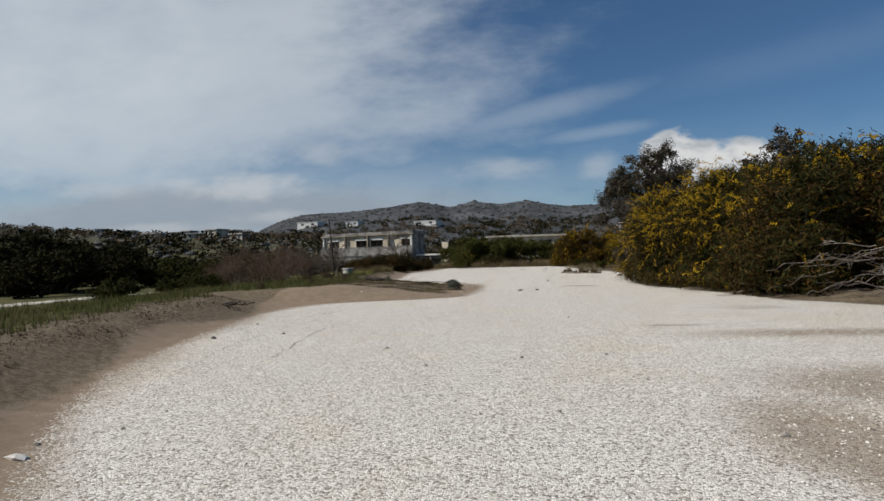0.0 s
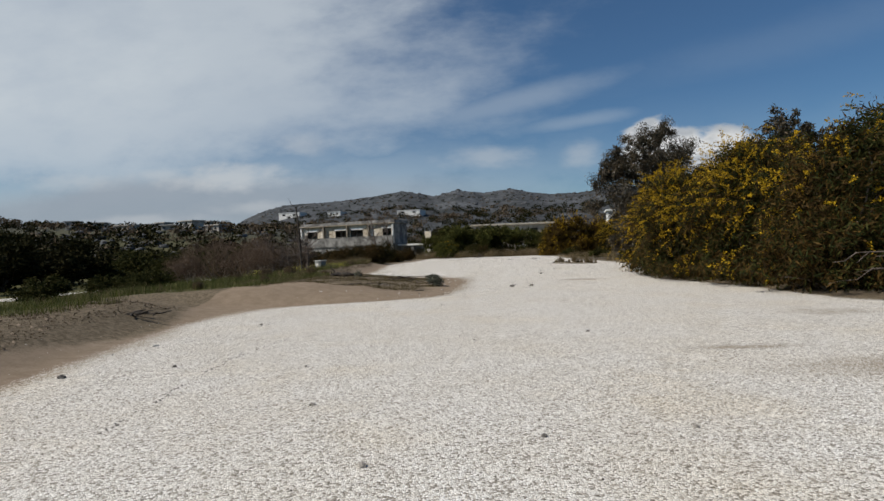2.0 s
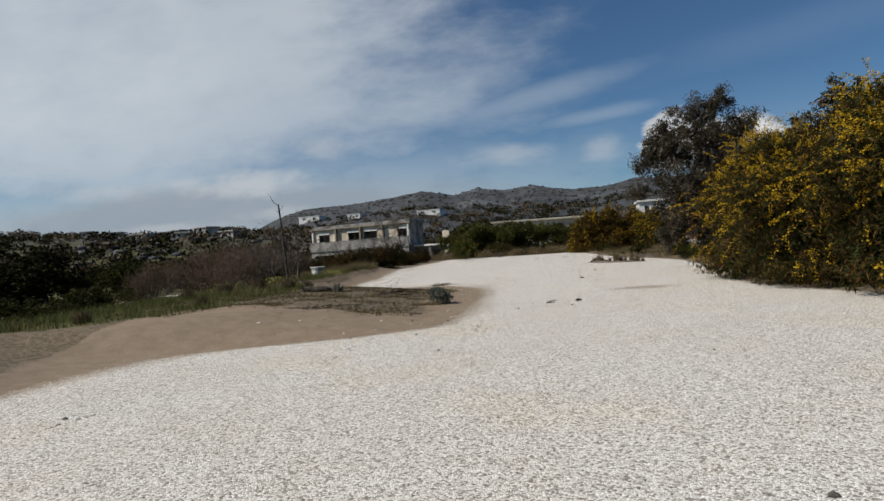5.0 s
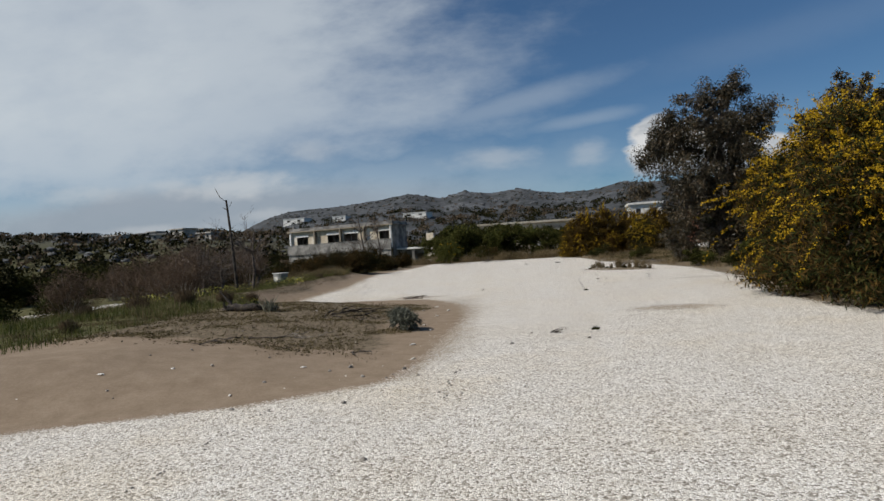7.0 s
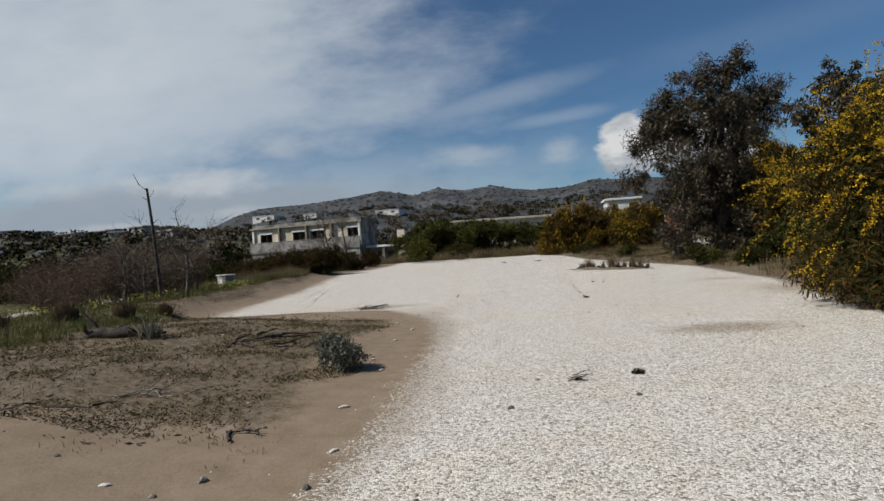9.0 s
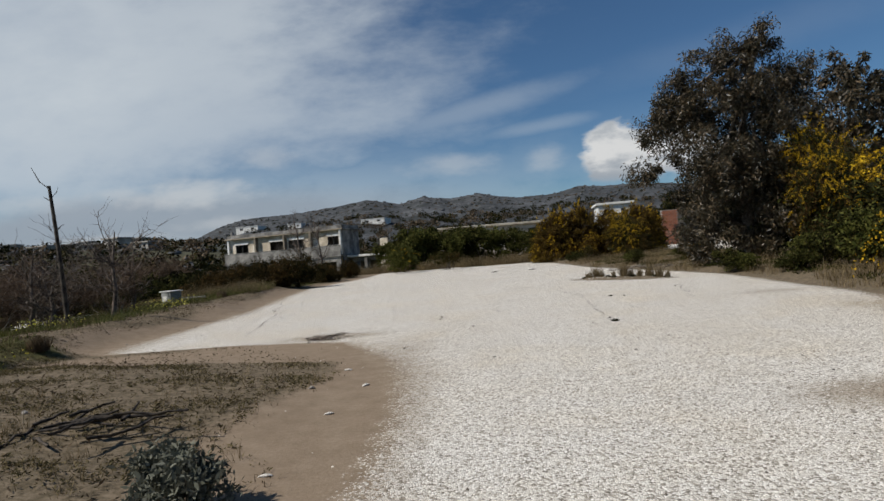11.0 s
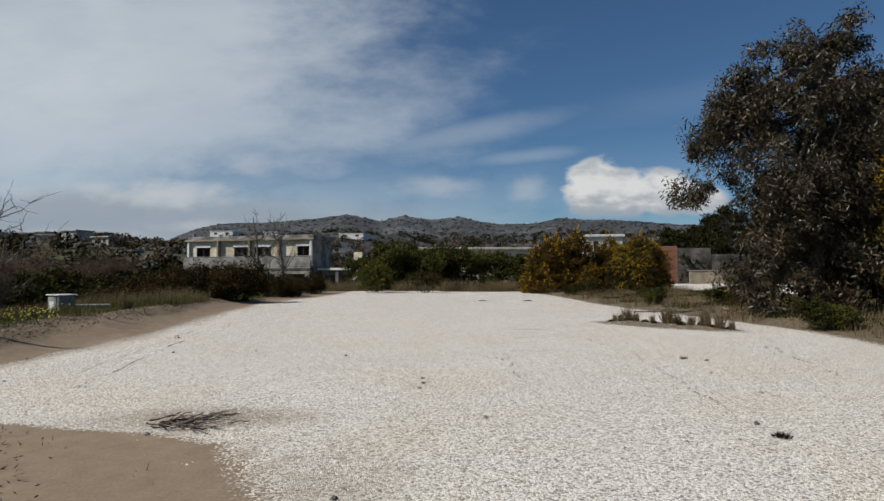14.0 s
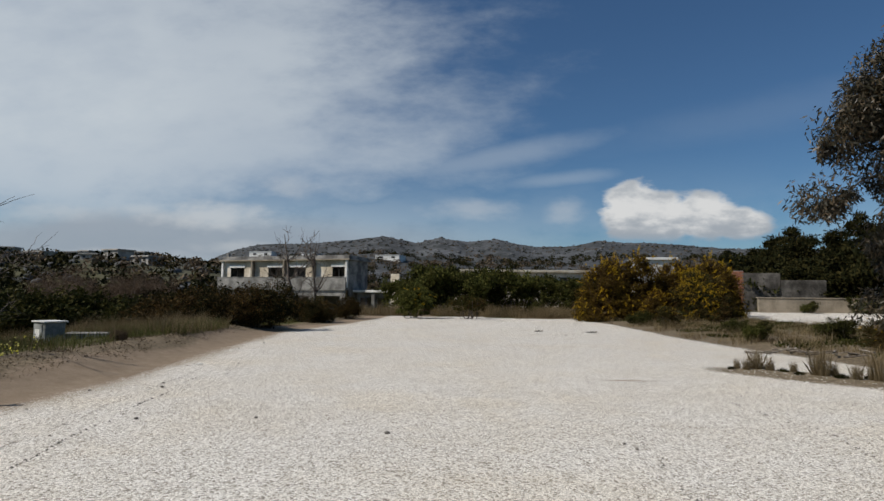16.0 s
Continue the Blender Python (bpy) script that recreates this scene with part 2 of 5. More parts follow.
def ground_material():
    ma = bpy.data.materials.new("ground")
    ma.use_nodes = True
    w = Net(ma.node_tree)
    bsdf = ma.node_tree.nodes["Principled BSDF"]
    co = w.n("ShaderNodeTexCoord").outputs["Object"]

    def attr(name):
        node = w.n("ShaderNodeAttribute")
        node.attribute_name = name
        return node.outputs["Fac"]

    n1, n2, n3 = w.noise(co, 0.55, 5.0), w.noise(co, 4.0, 6.0, 0.65), w.noise(co, 38.0, 5.0, 0.65)
    wob = w.m("ADD", w.m("MULTIPLY", w.m("SUBTRACT", n2, 0.5), 0.40), w.m("MULTIPLY", w.m("SUBTRACT", n3, 0.5), 0.35))
    # crushed white stone
    vor = w.n("ShaderNodeTexVoronoi")
    w.put(vor.inputs["Vector"], co)
    vor.inputs["Scale"].default_value = 62.0
    edge = w.n("ShaderNodeTexVoronoi")
    edge.feature = "DISTANCE_TO_EDGE"
    w.put(edge.inputs["Vector"], co)
    edge.inputs["Scale"].default_value = 62.0
    sepc = w.n("ShaderNodeSeparateColor")
    w.put(sepc.inputs[0], vor.outputs["Color"])
    stone = w.ramp(sepc.outputs[0], [(0.0, (0.17, 0.150, 0.120)), (0.15, (0.38, 0.345, 0.29)), (0.32, (0.66, 0.62, 0.55)), (0.62, (0.83, 0.79, 0.715)), (1.0, (0.93, 0.90, 0.84))])
    # gaps between stones darkened in the colour, as the small shadows there
    gap = w.step(edge.outputs["Distance"], 0.0, 0.10)
    stone = w.mix(gap, (0.27, 0.24, 0.20), stone)
    tone = w.step(w.m("ADD", w.m("MULTIPLY", n1, 0.7), w.m("MULTIPLY", n2, 0.3)), 0.38, 0.66)
    stone = w.mix(w.m("MULTIPLY", tone, 0.5), stone, w.mix(1.0, stone, (0.92, 0.88, 0.81), "MULTIPLY"))
    warm = w.step(w.noise(co, 0.45, 4.0, 0.6), 0.48, 0.72)
    stone = w.mix(w.m("MULTIPLY", warm, 0.55), stone, w.mix(1.0, stone, (0.99, 0.93, 0.82), "MULTIPLY"))
    # bare sand, soil and litter
    sand = w.ramp(w.m("ADD", w.m("MULTIPLY", n2, 0.6), w.m("MULTIPLY", n3, 0.4)), [(0.25, (0.163, 0.119, 0.078)), (0.5, (0.235, 0.178, 0.123)), (0.75, (0.305, 0.240, 0.172))])
    crumb = w.noise(co, 11.0, 6.0, 0.7)
    litter = w.ramp(w.m("ADD", w.m("MULTIPLY", crumb, 0.6), w.m("MULTIPLY", n3, 0.4)), [(0.32, (0.055, 0.044, 0.027)), (0.46, (0.115, 0.090, 0.057)), (0.56, (0.185, 0.145, 0.098)), (0.75, (0.29, 0.232, 0.165))])
    turf = w.ramp(w.m("ADD", w.m("MULTIPLY", n2, 0.5), w.m("MULTIPLY", n3, 0.5)), [(0.3, (0.040, 0.042, 0.016)), (0.55, (0.095, 0.088, 0.035)), (0.75, (0.17, 0.14, 0.075))])
    # far slopes: grey rock between dark scrub, tinted bluish to stand in for haze
    r1, r2 = w.noise(co, 0.022, 8.0, 0.66), w.noise(co, 0.20, 6.0, 0.72)
    scrub = w.ramp(w.m("ADD", w.m("MULTIPLY", r1, 0.5), w.m("MULTIPLY", r2, 0.5)), [(0.38, (0.028, 0.031, 0.029)), (0.48, (0.052, 0.055, 0.056)), (0.56, (0.085, 0.089, 0.093)), (0.68, (0.165, 0.170, 0.175))])
    col = turf
    col = w.mix(w.step(w.m("ADD", attr("litter"), wob), 0.35, 0.65), col, litter)
    col = w.mix(w.step(w.m("ADD", attr("sand"), wob), 0.35, 0.65), col, sand)
    cell = w.m("MULTIPLY", w.m("SUBTRACT", sepc.outputs[2], 0.5), 0.22)
    gmask = w.step(w.m("ADD", w.m("ADD", attr("gravel"), cell), w.m("MULTIPLY", wob, 0.5)), 0.46, 0.54)
    col = w.mix(gmask, col, stone)
    dust = w.m("MULTIPLY", w.step(w.m("ADD", attr("dust"), w.m("MULTIPLY", wob, 1.2)), 0.25, 0.85), 0.85)
    col = w.mix(dust, col, w.mix(0.5, sand, w.mix(1.0, stone, (0.62, 0.57, 0.50), "MULTIPLY")))
    col = w.mix(attr("far"), col, scrub)
    w.put(bsdf.inputs["Base Color"], col)
    bsdf.inputs["Roughness"].default_value = 0.95
    bsdf.inputs["Specular IOR Level"].default_value = 0.12
    h = w.m("ADD", w.m("MULTIPLY", w.m("MULTIPLY", w.step(edge.outputs["Distance"], 0.0, 0.35), gmask), 0.8), w.m("MULTIPLY", n3, 0.7))
    h = w.m("ADD", h, w.m("MULTIPLY", sepc.outputs[1], w.m("MULTIPLY", gmask, 0.6)))
    b = w.n("ShaderNodeBump")
    b.inputs["Strength"].default_value, b.inputs["Distance"].default_value = 0.5, 0.012
    w.put(b.inputs["Height"], h)
    w.put(bsdf.inputs["Normal"], b.outputs[0])
    return ma


M_GROUND = ground_material()


# ---- mesh helpers ----
def quick_mesh(name, verts, corners):
    """Mesh of faces that all have the same number of corners and share no vertex."""
    me = bpy.data.meshes.new(name)
    v = np.asarray(verts, dtype=np.float32).reshape(-1, 3)
    n = len(v) // corners
    me.vertices.add(len(v))
    me.vertices.foreach_set("co", v.ravel())
    me.loops.add(len(v))
    me.loops.foreach_set("vertex_index", np.arange(len(v), dtype=np.int32))
    me.polygons.add(n)
    me.polygons.foreach_set("loop_start", np.arange(n, dtype=np.int32) * corners)
    me.update(calc_edges=True)
    return me


def indexed_mesh(name, verts, faces):
    """Mesh of quads or triangles given as index rows."""
    me = bpy.data.meshes.new(name)
    v = np.asarray(verts, dtype=np.float32).reshape(-1, 3)
    f = np.asarray(faces, dtype=np.int32)
    me.vertices.add(len(v))
    me.vertices.foreach_set("co", v.ravel())
    me.loops.add(f.size)
    me.loops.foreach_set("vertex_index", f.ravel())
    me.polygons.add(len(f))
    me.polygons.foreach_set("loop_start", np.arange(len(f), dtype=np.int32) * f.shape[1])
    me.update(calc_edges=True)
    return me


def part(name, me, material, parent=None, label="", smooth=False):
    if isinstance(me, bmesh.types.BMesh):
        bm, me = me, bpy.data.meshes.new(name)
        bm.to_mesh(me)
        bm.free()
    if not me.materials:
        me.materials.append(material)
    if smooth:
        me.polygons.foreach_set("use_smooth", np.ones(len(me.polygons), dtype=bool))
    ob = new(name, me)
    ob.parent = parent
    if label:
        tagged(ob, label)
    return ob


def thing(name, where, label, category, group="", kind="", turn=0.0, scale=1.0):
    ob = new(name)
    ob.empty_display_size = 0.2
    ob.matrix_basis = pose(*where, 0, 0, turn) @ Matrix.Scale(scale, 4)
    return tagged(ob, label, category, group, kind)


def tubes(paths, sides=5):
    """One mesh of tapered tubes; each path is a list of (point, radius)."""
    verts, faces = [], []
    for path in paths:
        base = len(verts)
        pts = [Vector(p) for p, _ in path]
        for i, (p, r) in enumerate(path):
            d = (pts[min(i + 1, len(pts) - 1)] - pts[max(i - 1, 0)]).normalized()
            a = d.orthogonal().normalized()
            b = d.cross(a)
            for k in range(sides):
                an = 2 * math.pi * k / sides
                verts.append(Vector(p) + (a * math.cos(an) + b * math.sin(an)) * r)
        for i in range(len(path) - 1):
            for k in range(sides):
                q, k2 = base + i * sides, (k + 1) % sides
                faces.append((q + k, q + k2, q + sides + k2, q + sides + k))
    return indexed_mesh("tubes", [tuple(v) for v in verts], faces)


def wander(rng, a, b, r0, r1, steps=5, wob=0.12):
    """A crooked limb from a to b."""
    a, b = np.array(a, float), np.array(b, float)
    length = np.linalg.norm(b - a)
    out = []
    for i in range(steps + 1):
        f = i / steps
        off = rng.normal(0, 1, 3) * wob * length * (f * (1 - f)) * 1.6
        out.append((tuple(a + (b - a) * f + off), r0 + (r1 - r0) * f))
    return out


def unit(rng, n):
    v = rng.normal(0, 1, (n, 3))
    return v / np.linalg.norm(v, axis=1)[:, None]


def crown_points(rng, blobs, clumps, per, rad, flat=0.75, shell=0.4):
    """Leaf places: loose clumps gathered near the skin of a set of ellipsoids."""
    blobs = np.array(blobs, float)
    vol = (blobs[:, 3] * blobs[:, 4] * blobs[:, 5]) ** 0.8
    pick = rng.choice(len(blobs), clumps, p=vol / vol.sum())
    d = unit(rng, clumps) * (rng.random(clumps) ** shell)[:, None] * rng.uniform(0.8, 1.08, clumps)[:, None]
    c = blobs[pick, :3] + d * blobs[pick, 3:]
    r = rad * rng.uniform(0.5, 1.4, clumps)
    p = unit(rng, clumps * per) * (rng.random(clumps * per) ** 0.5)[:, None] * np.repeat(r, per)[:, None] * np.array([1, 1, flat])
    return c, np.repeat(c, per, axis=0) + p


def leaf_mesh(rng, pts, length, width, droop=0.0, up=0.0, lie=1.0):
    n = len(pts)
    a = unit(rng, n)
    a[:, 2] *= lie
    a[:, 2] += up - droop
    a /= np.linalg.norm(a, axis=1)[:, None]
    b = np.cross(a, unit(rng, n))
    b /= np.linalg.norm(b, axis=1)[:, None] + 1e-6
    s = rng.uniform(0.6, 1.35, n)[:, None]
    tip, mid, half = pts + a * length * s, pts + a * length * s * 0.45, b * width * s * 0.5
    return quick_mesh("leaves", np.stack([pts, mid + half, tip, mid - half], axis=1), 4)


def blade_mesh(rng, roots, height, width, lean=0.35, fan=0.0):
    """Grass blades, each a bent strip of one quad and a tip."""
    n = len(roots)
    h = np.maximum(height, 0.02) * rng.uniform(0.25, 1.25, n)
    if fan:
        h = h * (1.1 - 0.4 * np.linalg.norm(roots[:, :2], axis=1) / np.abs(roots[:, :2]).max())
    h = h[:, None]
    an = rng.uniform(0, 2 * math.pi, n)
    side = np.stack([np.cos(an), np.sin(an), np.zeros(n)], 1) * width * rng.uniform(0.6, 1.3, n)[:, None] * 0.5
    le = np.stack([np.cos(an + 1.3), np.sin(an + 1.3), np.zeros(n)], 1) * rng.uniform(0, lean, n)[:, None]
    up = np.array([0, 0, 1.0])
    if fan:
        le = le * 0.6 + (roots - roots.mean(0)) * np.array([1, 1, 0]) * fan * rng.uniform(0.3, 1.4, n)[:, None]
    mid = roots + (up * 0.55 + le * 0.35) * h
    tip = roots + (up * 0.95 + le) * h
    return quick_mesh("blades", np.stack([roots - side, roots + side, mid + side * 0.7, tip, mid - side * 0.7], axis=1), 5)


def pebbles(rng, pts, size):
    n = len(pts)
    s = size * rng.uniform(0.5, 1.5, n)[:, None]
    an = rng.uniform(0, 6.28, n)
    ring = []
    for k in range(4):
        a = an + k * math.pi / 2 + rng.uniform(-0.35, 0.35, n)
        ring.append(pts + np.stack([np.cos(a), np.sin(a), np.full(n, -0.2)], 1) * s)
    top = pts + np.stack([rng.normal(0, 0.25, n), rng.normal(0, 0.25, n), rng.uniform(0.35, 0.8, n)], 1) * s
    v = np.stack(ring + [top], 1).reshape(-1, 3)
    base = np.arange(n)[:, None] * 5
    f = np.concatenate([base + np.array([[k, (k + 1) % 4, 4]]) for k in range(4)])
    return indexed_mesh("pebbles", v, f)


def box(bm, x0, x1, y0, y1, z0, z1):
    vs = [bm.verts.new(p) for p in ((x0, y0, z0), (x1, y0, z0), (x1, y1, z0), (x0, y1, z0), (x0, y0, z1), (x1, y0, z1), (x1, y1, z1), (x0, y1, z1))]
    for f in ((3, 2, 1, 0), (4, 5, 6, 7), (0, 1, 5, 4), (1, 2, 6, 5), (2, 3, 7, 6), (3, 0, 4, 7)):
        bm.faces.new([vs[i] for i in f])


def box_part(name, dims, material, parent, label="", bevel=0.02):
    bm = bmesh.new()
    box(bm, *dims)
    if bevel:
        bmesh.ops.bevel(bm, geom=bm.edges[:], offset=bevel, segments=1, affect="EDGES")
    return part(name, bm, material, parent, label)


# ---- ground ----
LEFT_Y = [-8, 0, 2, 3.6, 5.4, 7.9, 11.4, 13.1, 14.6, 15.8, 16.3, 16.6, 16.9, 17.35, 17.8, 19, 21, 23.6, 25, 26.2, 27.5, 28.2, 28.7, 28.78, 28.86, 30, 36, 41, 48, 56, 62, 70]
LEFT_X = [1.2, -0.1, -1.05, -2.05, -2.9, -3.5, -4.05, -4.3, -4.2, -3.8, -3.1, -2.1, -1.2, -0.35, 0.3, 0.55, 0.72, 0.84, 0.74, 0.55, -0.1, -0.5, -1.8, -3.4, -5.0, -5.15, -4.9, -5.3, -6.1, -5.0, -4.7, -4.5]
LANE_Y, LANE_X = [0, 10, 24, 33, 40, 48, 56, 66], [-20, -20, -20.0, -19.0, -17.0, -16.5, -16.0, -15.0]
RIGHT_Y = [-8, 8, 11.4, 13.3, 14.3, 18.4, 20, 22, 24.5, 27, 30, 33, 36, 40, 44, 48, 57, 62, 70]
RIGHT_X = [12.5, 11.2, 10.2, 9.3, 8.6, 8.2, 7.8, 7.2, 7.4, 8.2, 9.0, 9.2, 9.4, 8.7, 8.1, 7.9, 8.1, 7.6, 7.0]
HILL_X = [-2500, -700, -400, -328, -298, -265, -240, -176, -122, -96, -56, -30, 3, 36, 81, 120, 152, 178, 242, 305, 500, 900, 2500]
HILL_Z = [6, 6, 7, 24, 43, 54, 59, 62, 66, 70, 63, 69, 62, 65, 57, 59, 65, 62, 60, 57, 52, 40, 20]
RIDGE_X = [-1200, -400, -155, -138, -120, -107, -93, -73, -62, -45, -30, 0]
RIDGE_Z = [14, 16, 16.2, 13.4, 12.4, 11.9, 10.6, 10.5, 9.4, 6.5, 4.0, 2.0]


def sm(v, lo, hi):
    f = np.clip((np.asarray(v, float) - lo) / (hi - lo), 0, 1)
    return f * f * (3 - 2 * f)


def lumps(x, y, f, seed):
    r = np.random.RandomState(seed)
    out = 0
    for k in range(7):
        a, s, p = r.uniform(0, 6.28), f * r.uniform(0.6, 1.9), r.uniform(0, 6.28)
        out = out + np.sin((x * math.cos(a) + y * math.sin(a)) * s + p + 1.3 * np.sin((x * math.sin(a) - y * math.cos(a)) * s * 0.7 + p * 2)) / 7
    return out


def height(x, y):
    x, y = np.asarray(x, float), np.asarray(y, float)
    d = np.interp(y, LEFT_Y, LEFT_X) - x
    isle = sm(y, 13.5, 16.5) * (1 - sm(y, 27.5, 29.5))
    wide = 1.7 + isle * 3.0
    z = 0.12 * sm(y, 30, 42) + 0.012 * lumps(x, y, 0.5, 1)
    berm = (0.41 - 0.11 * sm(y, 28, 36)) * sm(d, 0.1, wide) * (1 - sm(y, 46, 53))
    low = np.maximum(sm(28.7 - y, 0.0, 4.5), sm(-5.0 - x, 0.0, 1.5))
    low = low + (1 - low) * np.maximum(sm(y, 29.5, 32), 1 - sm(y, 18, 22))
    berm = berm * low
    z = z + berm + low * sm(d, 0.4, 2.0) * (1 - sm(y, 60, 70)) * (0.045 * lumps(x, y, 2.6, 2) + 0.03 * lumps(x, y, 6.0, 3))
    z = z - 0.68 * sm(-x, 6.5, 15) * (1 - sm(y, 52, 70) * 0.3) - 0.5 * sm(-x, 6, 20) * sm(y, 70, 90)
    r = x - np.interp(y, RIGHT_Y, RIGHT_X)
    z = z + 0.10 * sm(r, 0.0, 1.5) * (1 + 0.8 * lumps(x, y, 2.2, 4)) + 0.25 * sm(r, 5, 15) * sm(y, 40, 60)
    bed = np.hypot(((x - 6.7) * 0.74 - (y - 37.4) * 0.67) / 1.6, ((x - 6.7) * 0.67 + (y - 37.4) * 0.74) / 0.6)
    z = z + 0.07 * (1 - sm(bed, 0.5, 1.1))
    # rise towards the wooded ridge and the rocky hill
    ridge = np.interp(x, RIDGE_X, RIDGE_Z)
    z = z + ridge * np.exp(-((y - 165) / np.where(y < 165, 48, 160)) ** 2) * sm(y, 85, 150)
    hill = np.interp(x * 700 / np.clip(y, 220, 1400), HILL_X, HILL_Z)
    far = sm(y, 130, 700)
    z = z + (hill - 2) * far ** 1.25 * np.where(y > 700, np.exp(-((y - 700) / 900) ** 2), 1)
    rough = sm(y, 220, 420)
    z = z + rough * (2.6 * lumps(x, y, 0.045, 5) + 1.8 * np.abs(lumps(x, y, 0.11, 6)) + 0.9 * lumps(x, y, 0.26, 7))
    z = z + 6.0 * sm(x, 60, 160) * sm(y, 20, 120) * (1 - far) + 5 * sm(-x, 120, 400) * (1 - sm(y, 100, 200))
    return z


def on(x, y, dz=0.0):
    return (x, y, float(height(x, y)) + dz)


def spread(a, b, first, ratio, top):
    out, s = [a], first
    sign = 1 if b > a else -1
    while (b - out[-1]) * sign > 0:
        out.append(out[-1] + sign * s)
        s = min(s * ratio, top) if abs(out[-1]) < 900 else s * 1.35
    return out


def build_ground():
    xs = sorted(set(spread(-12.0, -3000, 0.25, 1.10, 7.0)[1:] + list(np.arange(-12, 12.01, 0.25)) + spread(12.0, 3000, 0.25, 1.10, 7.0)[1:]))
    ys = sorted(set(spread(-6.0, -1500, 0.3, 1.3, 400)[1:] + list(np.arange(-6, 64.01, 0.28)) + spread(64.0, 4000, 0.3, 1.07, 8.0)[1:]))
    xs, ys = np.array(xs), np.array(ys)
    gx, gy = np.meshgrid(xs, ys)
    gz = height(gx, gy)
    n, m = len(xs), len(ys)
    idx = np.arange(n * m).reshape(m, n)
    faces = np.stack([idx[:-1, :-1], idx[:-1, 1:], idx[1:, 1:], idx[1:, :-1]], -1).reshape(-1, 4)
    me = indexed_mesh("ground", np.stack([gx, gy, gz], -1).reshape(-1, 3), faces)
    x, y = gx.ravel(), gy.ravel()
    dl, dr = x - np.interp(y, LEFT_Y, LEFT_X), np.interp(y, RIGHT_Y, RIGHT_X) - x
    inside = np.minimum(np.minimum(dl, dr), np.where(x < 1.8, 66.4, 64.4) + 0.6 * np.sin(x * 0.9) - y)
    second = np.minimum(np.minimum(x - 17.5, 37 - x), np.minimum(y - 52 - 0.25 * (x - 18), 75 - y))
    lane = np.minimum(0.95 - np.abs(x - np.interp(y, LANE_Y, LANE_X)), np.minimum(y - 4, 66 - y))
    inside = np.maximum(np.maximum(inside, second), lane)
    bed = np.hypot(((x - 6.7) * 0.74 - (y - 37.4) * 0.67) / 1.75, ((x - 6.7) * 0.67 + (y - 37.4) * 0.74) / 0.65)
    inside = np.minimum(inside, (bed - 1) * 1.0)
    isle = sm(y, 13.5, 16.5) * (1 - sm(y, 27.5, 29.5))
    sand = np.clip(0.5 + (0.55 + 0.35 * np.sin(y * 0.9) + 0.6 * isle + 0.55 * sm(y, 28, 31) + dl), 0, 1) * np.clip(0.5 + (66 - y) / 2, 0, 1) * (dl < 3)
    sand = np.maximum(sand, isle * np.clip(0.5 + (19.7 + 0.6 * lumps(x, y, 1.4, 35) - y) * 0.9, 0, 1) * (dl < 0.5) * (x > -5.5))
    sand = np.maximum(sand, isle * np.clip(0.5 + (y - 26.3 - 0.5 * lumps(x, y, 1.4, 35)) * 0.9, 0, 1) * (dl < 0.5) * (x > -5.3))
    litter = np.clip(0.5 + (2.6 + 3.0 * isle + dl) * 0.8, 0, 1) * (dl < 3)
    litter = np.maximum(litter, np.clip(1.6 - bed, 0, 1))
    litter = np.maximum(litter, np.clip(0.5 + (6.0 + dr) * 0.3, 0, 1) * (dr < 3))

    def spot(cx, cy, rx, ry, k):
        return k * np.clip(1.2 - np.hypot((x - cx) / rx, (y - cy) / ry), 0, 1)

    dust = spot(4.8, 23.1, 1.3, 0.7, 0.9)
    dust = np.maximum(dust, 0.6 * np.clip(1.1 - np.abs(dl - 0.1) / (0.6 + 0.3 * np.sin(y * 1.3)), 0, 1) * (y < 60))
    for s in ((5.6, 4.6, 2.3, 1.5, 0.95), (3.9, 3.0, 0.9, 1.7, 0.95), (5.6, 2.6, 1.4, 0.8, 0.8), (8.2, 5.6, 2.5, 0.9, 0.85), (6.5, 8.2, 3.2, 0.8, 0.8), (4.6, 9.4, 1.2, 0.3, 0.8), (7.2, 12.4, 1.6, 0.9, 0.6), (0.5, 27.0, 1.0, 2.0, 0.6), (3.4, 36.8, 1.0, 0.25, 0.8),
              (-1.0, 29.0, 1.8, 0.7, 0.8), (8.5, 27.5, 1.8, 2.2, 0.7), (2.2, 43.0, 2.4, 0.3, 0.45), (0.9, 23.0, 0.6, 5.0, 0.5), (8.0, 31.0, 1.6, 0.8, 0.6), (3.0, 33.5, 1.0, 0.3, 0.4)):
        dust = np.maximum(dust, spot(*s))
    for name, val in (("gravel", np.clip(0.5 + inside * 0.7, 0, 1)), ("sand", sand), ("litter", litter), ("dust", dust), ("far", sm(y, 105, 190))):
        at = me.attributes.new(name, "FLOAT", "POINT")
        at.data.foreach_set("value", np.asarray(val, dtype=np.float32))
    ob = part("ground", me, M_GROUND, smooth=True)
    return tagged(ob, "pale crushed-stone lot with sandy banks, scrub and rocky hills", "ground", kind="structure")


build_ground()


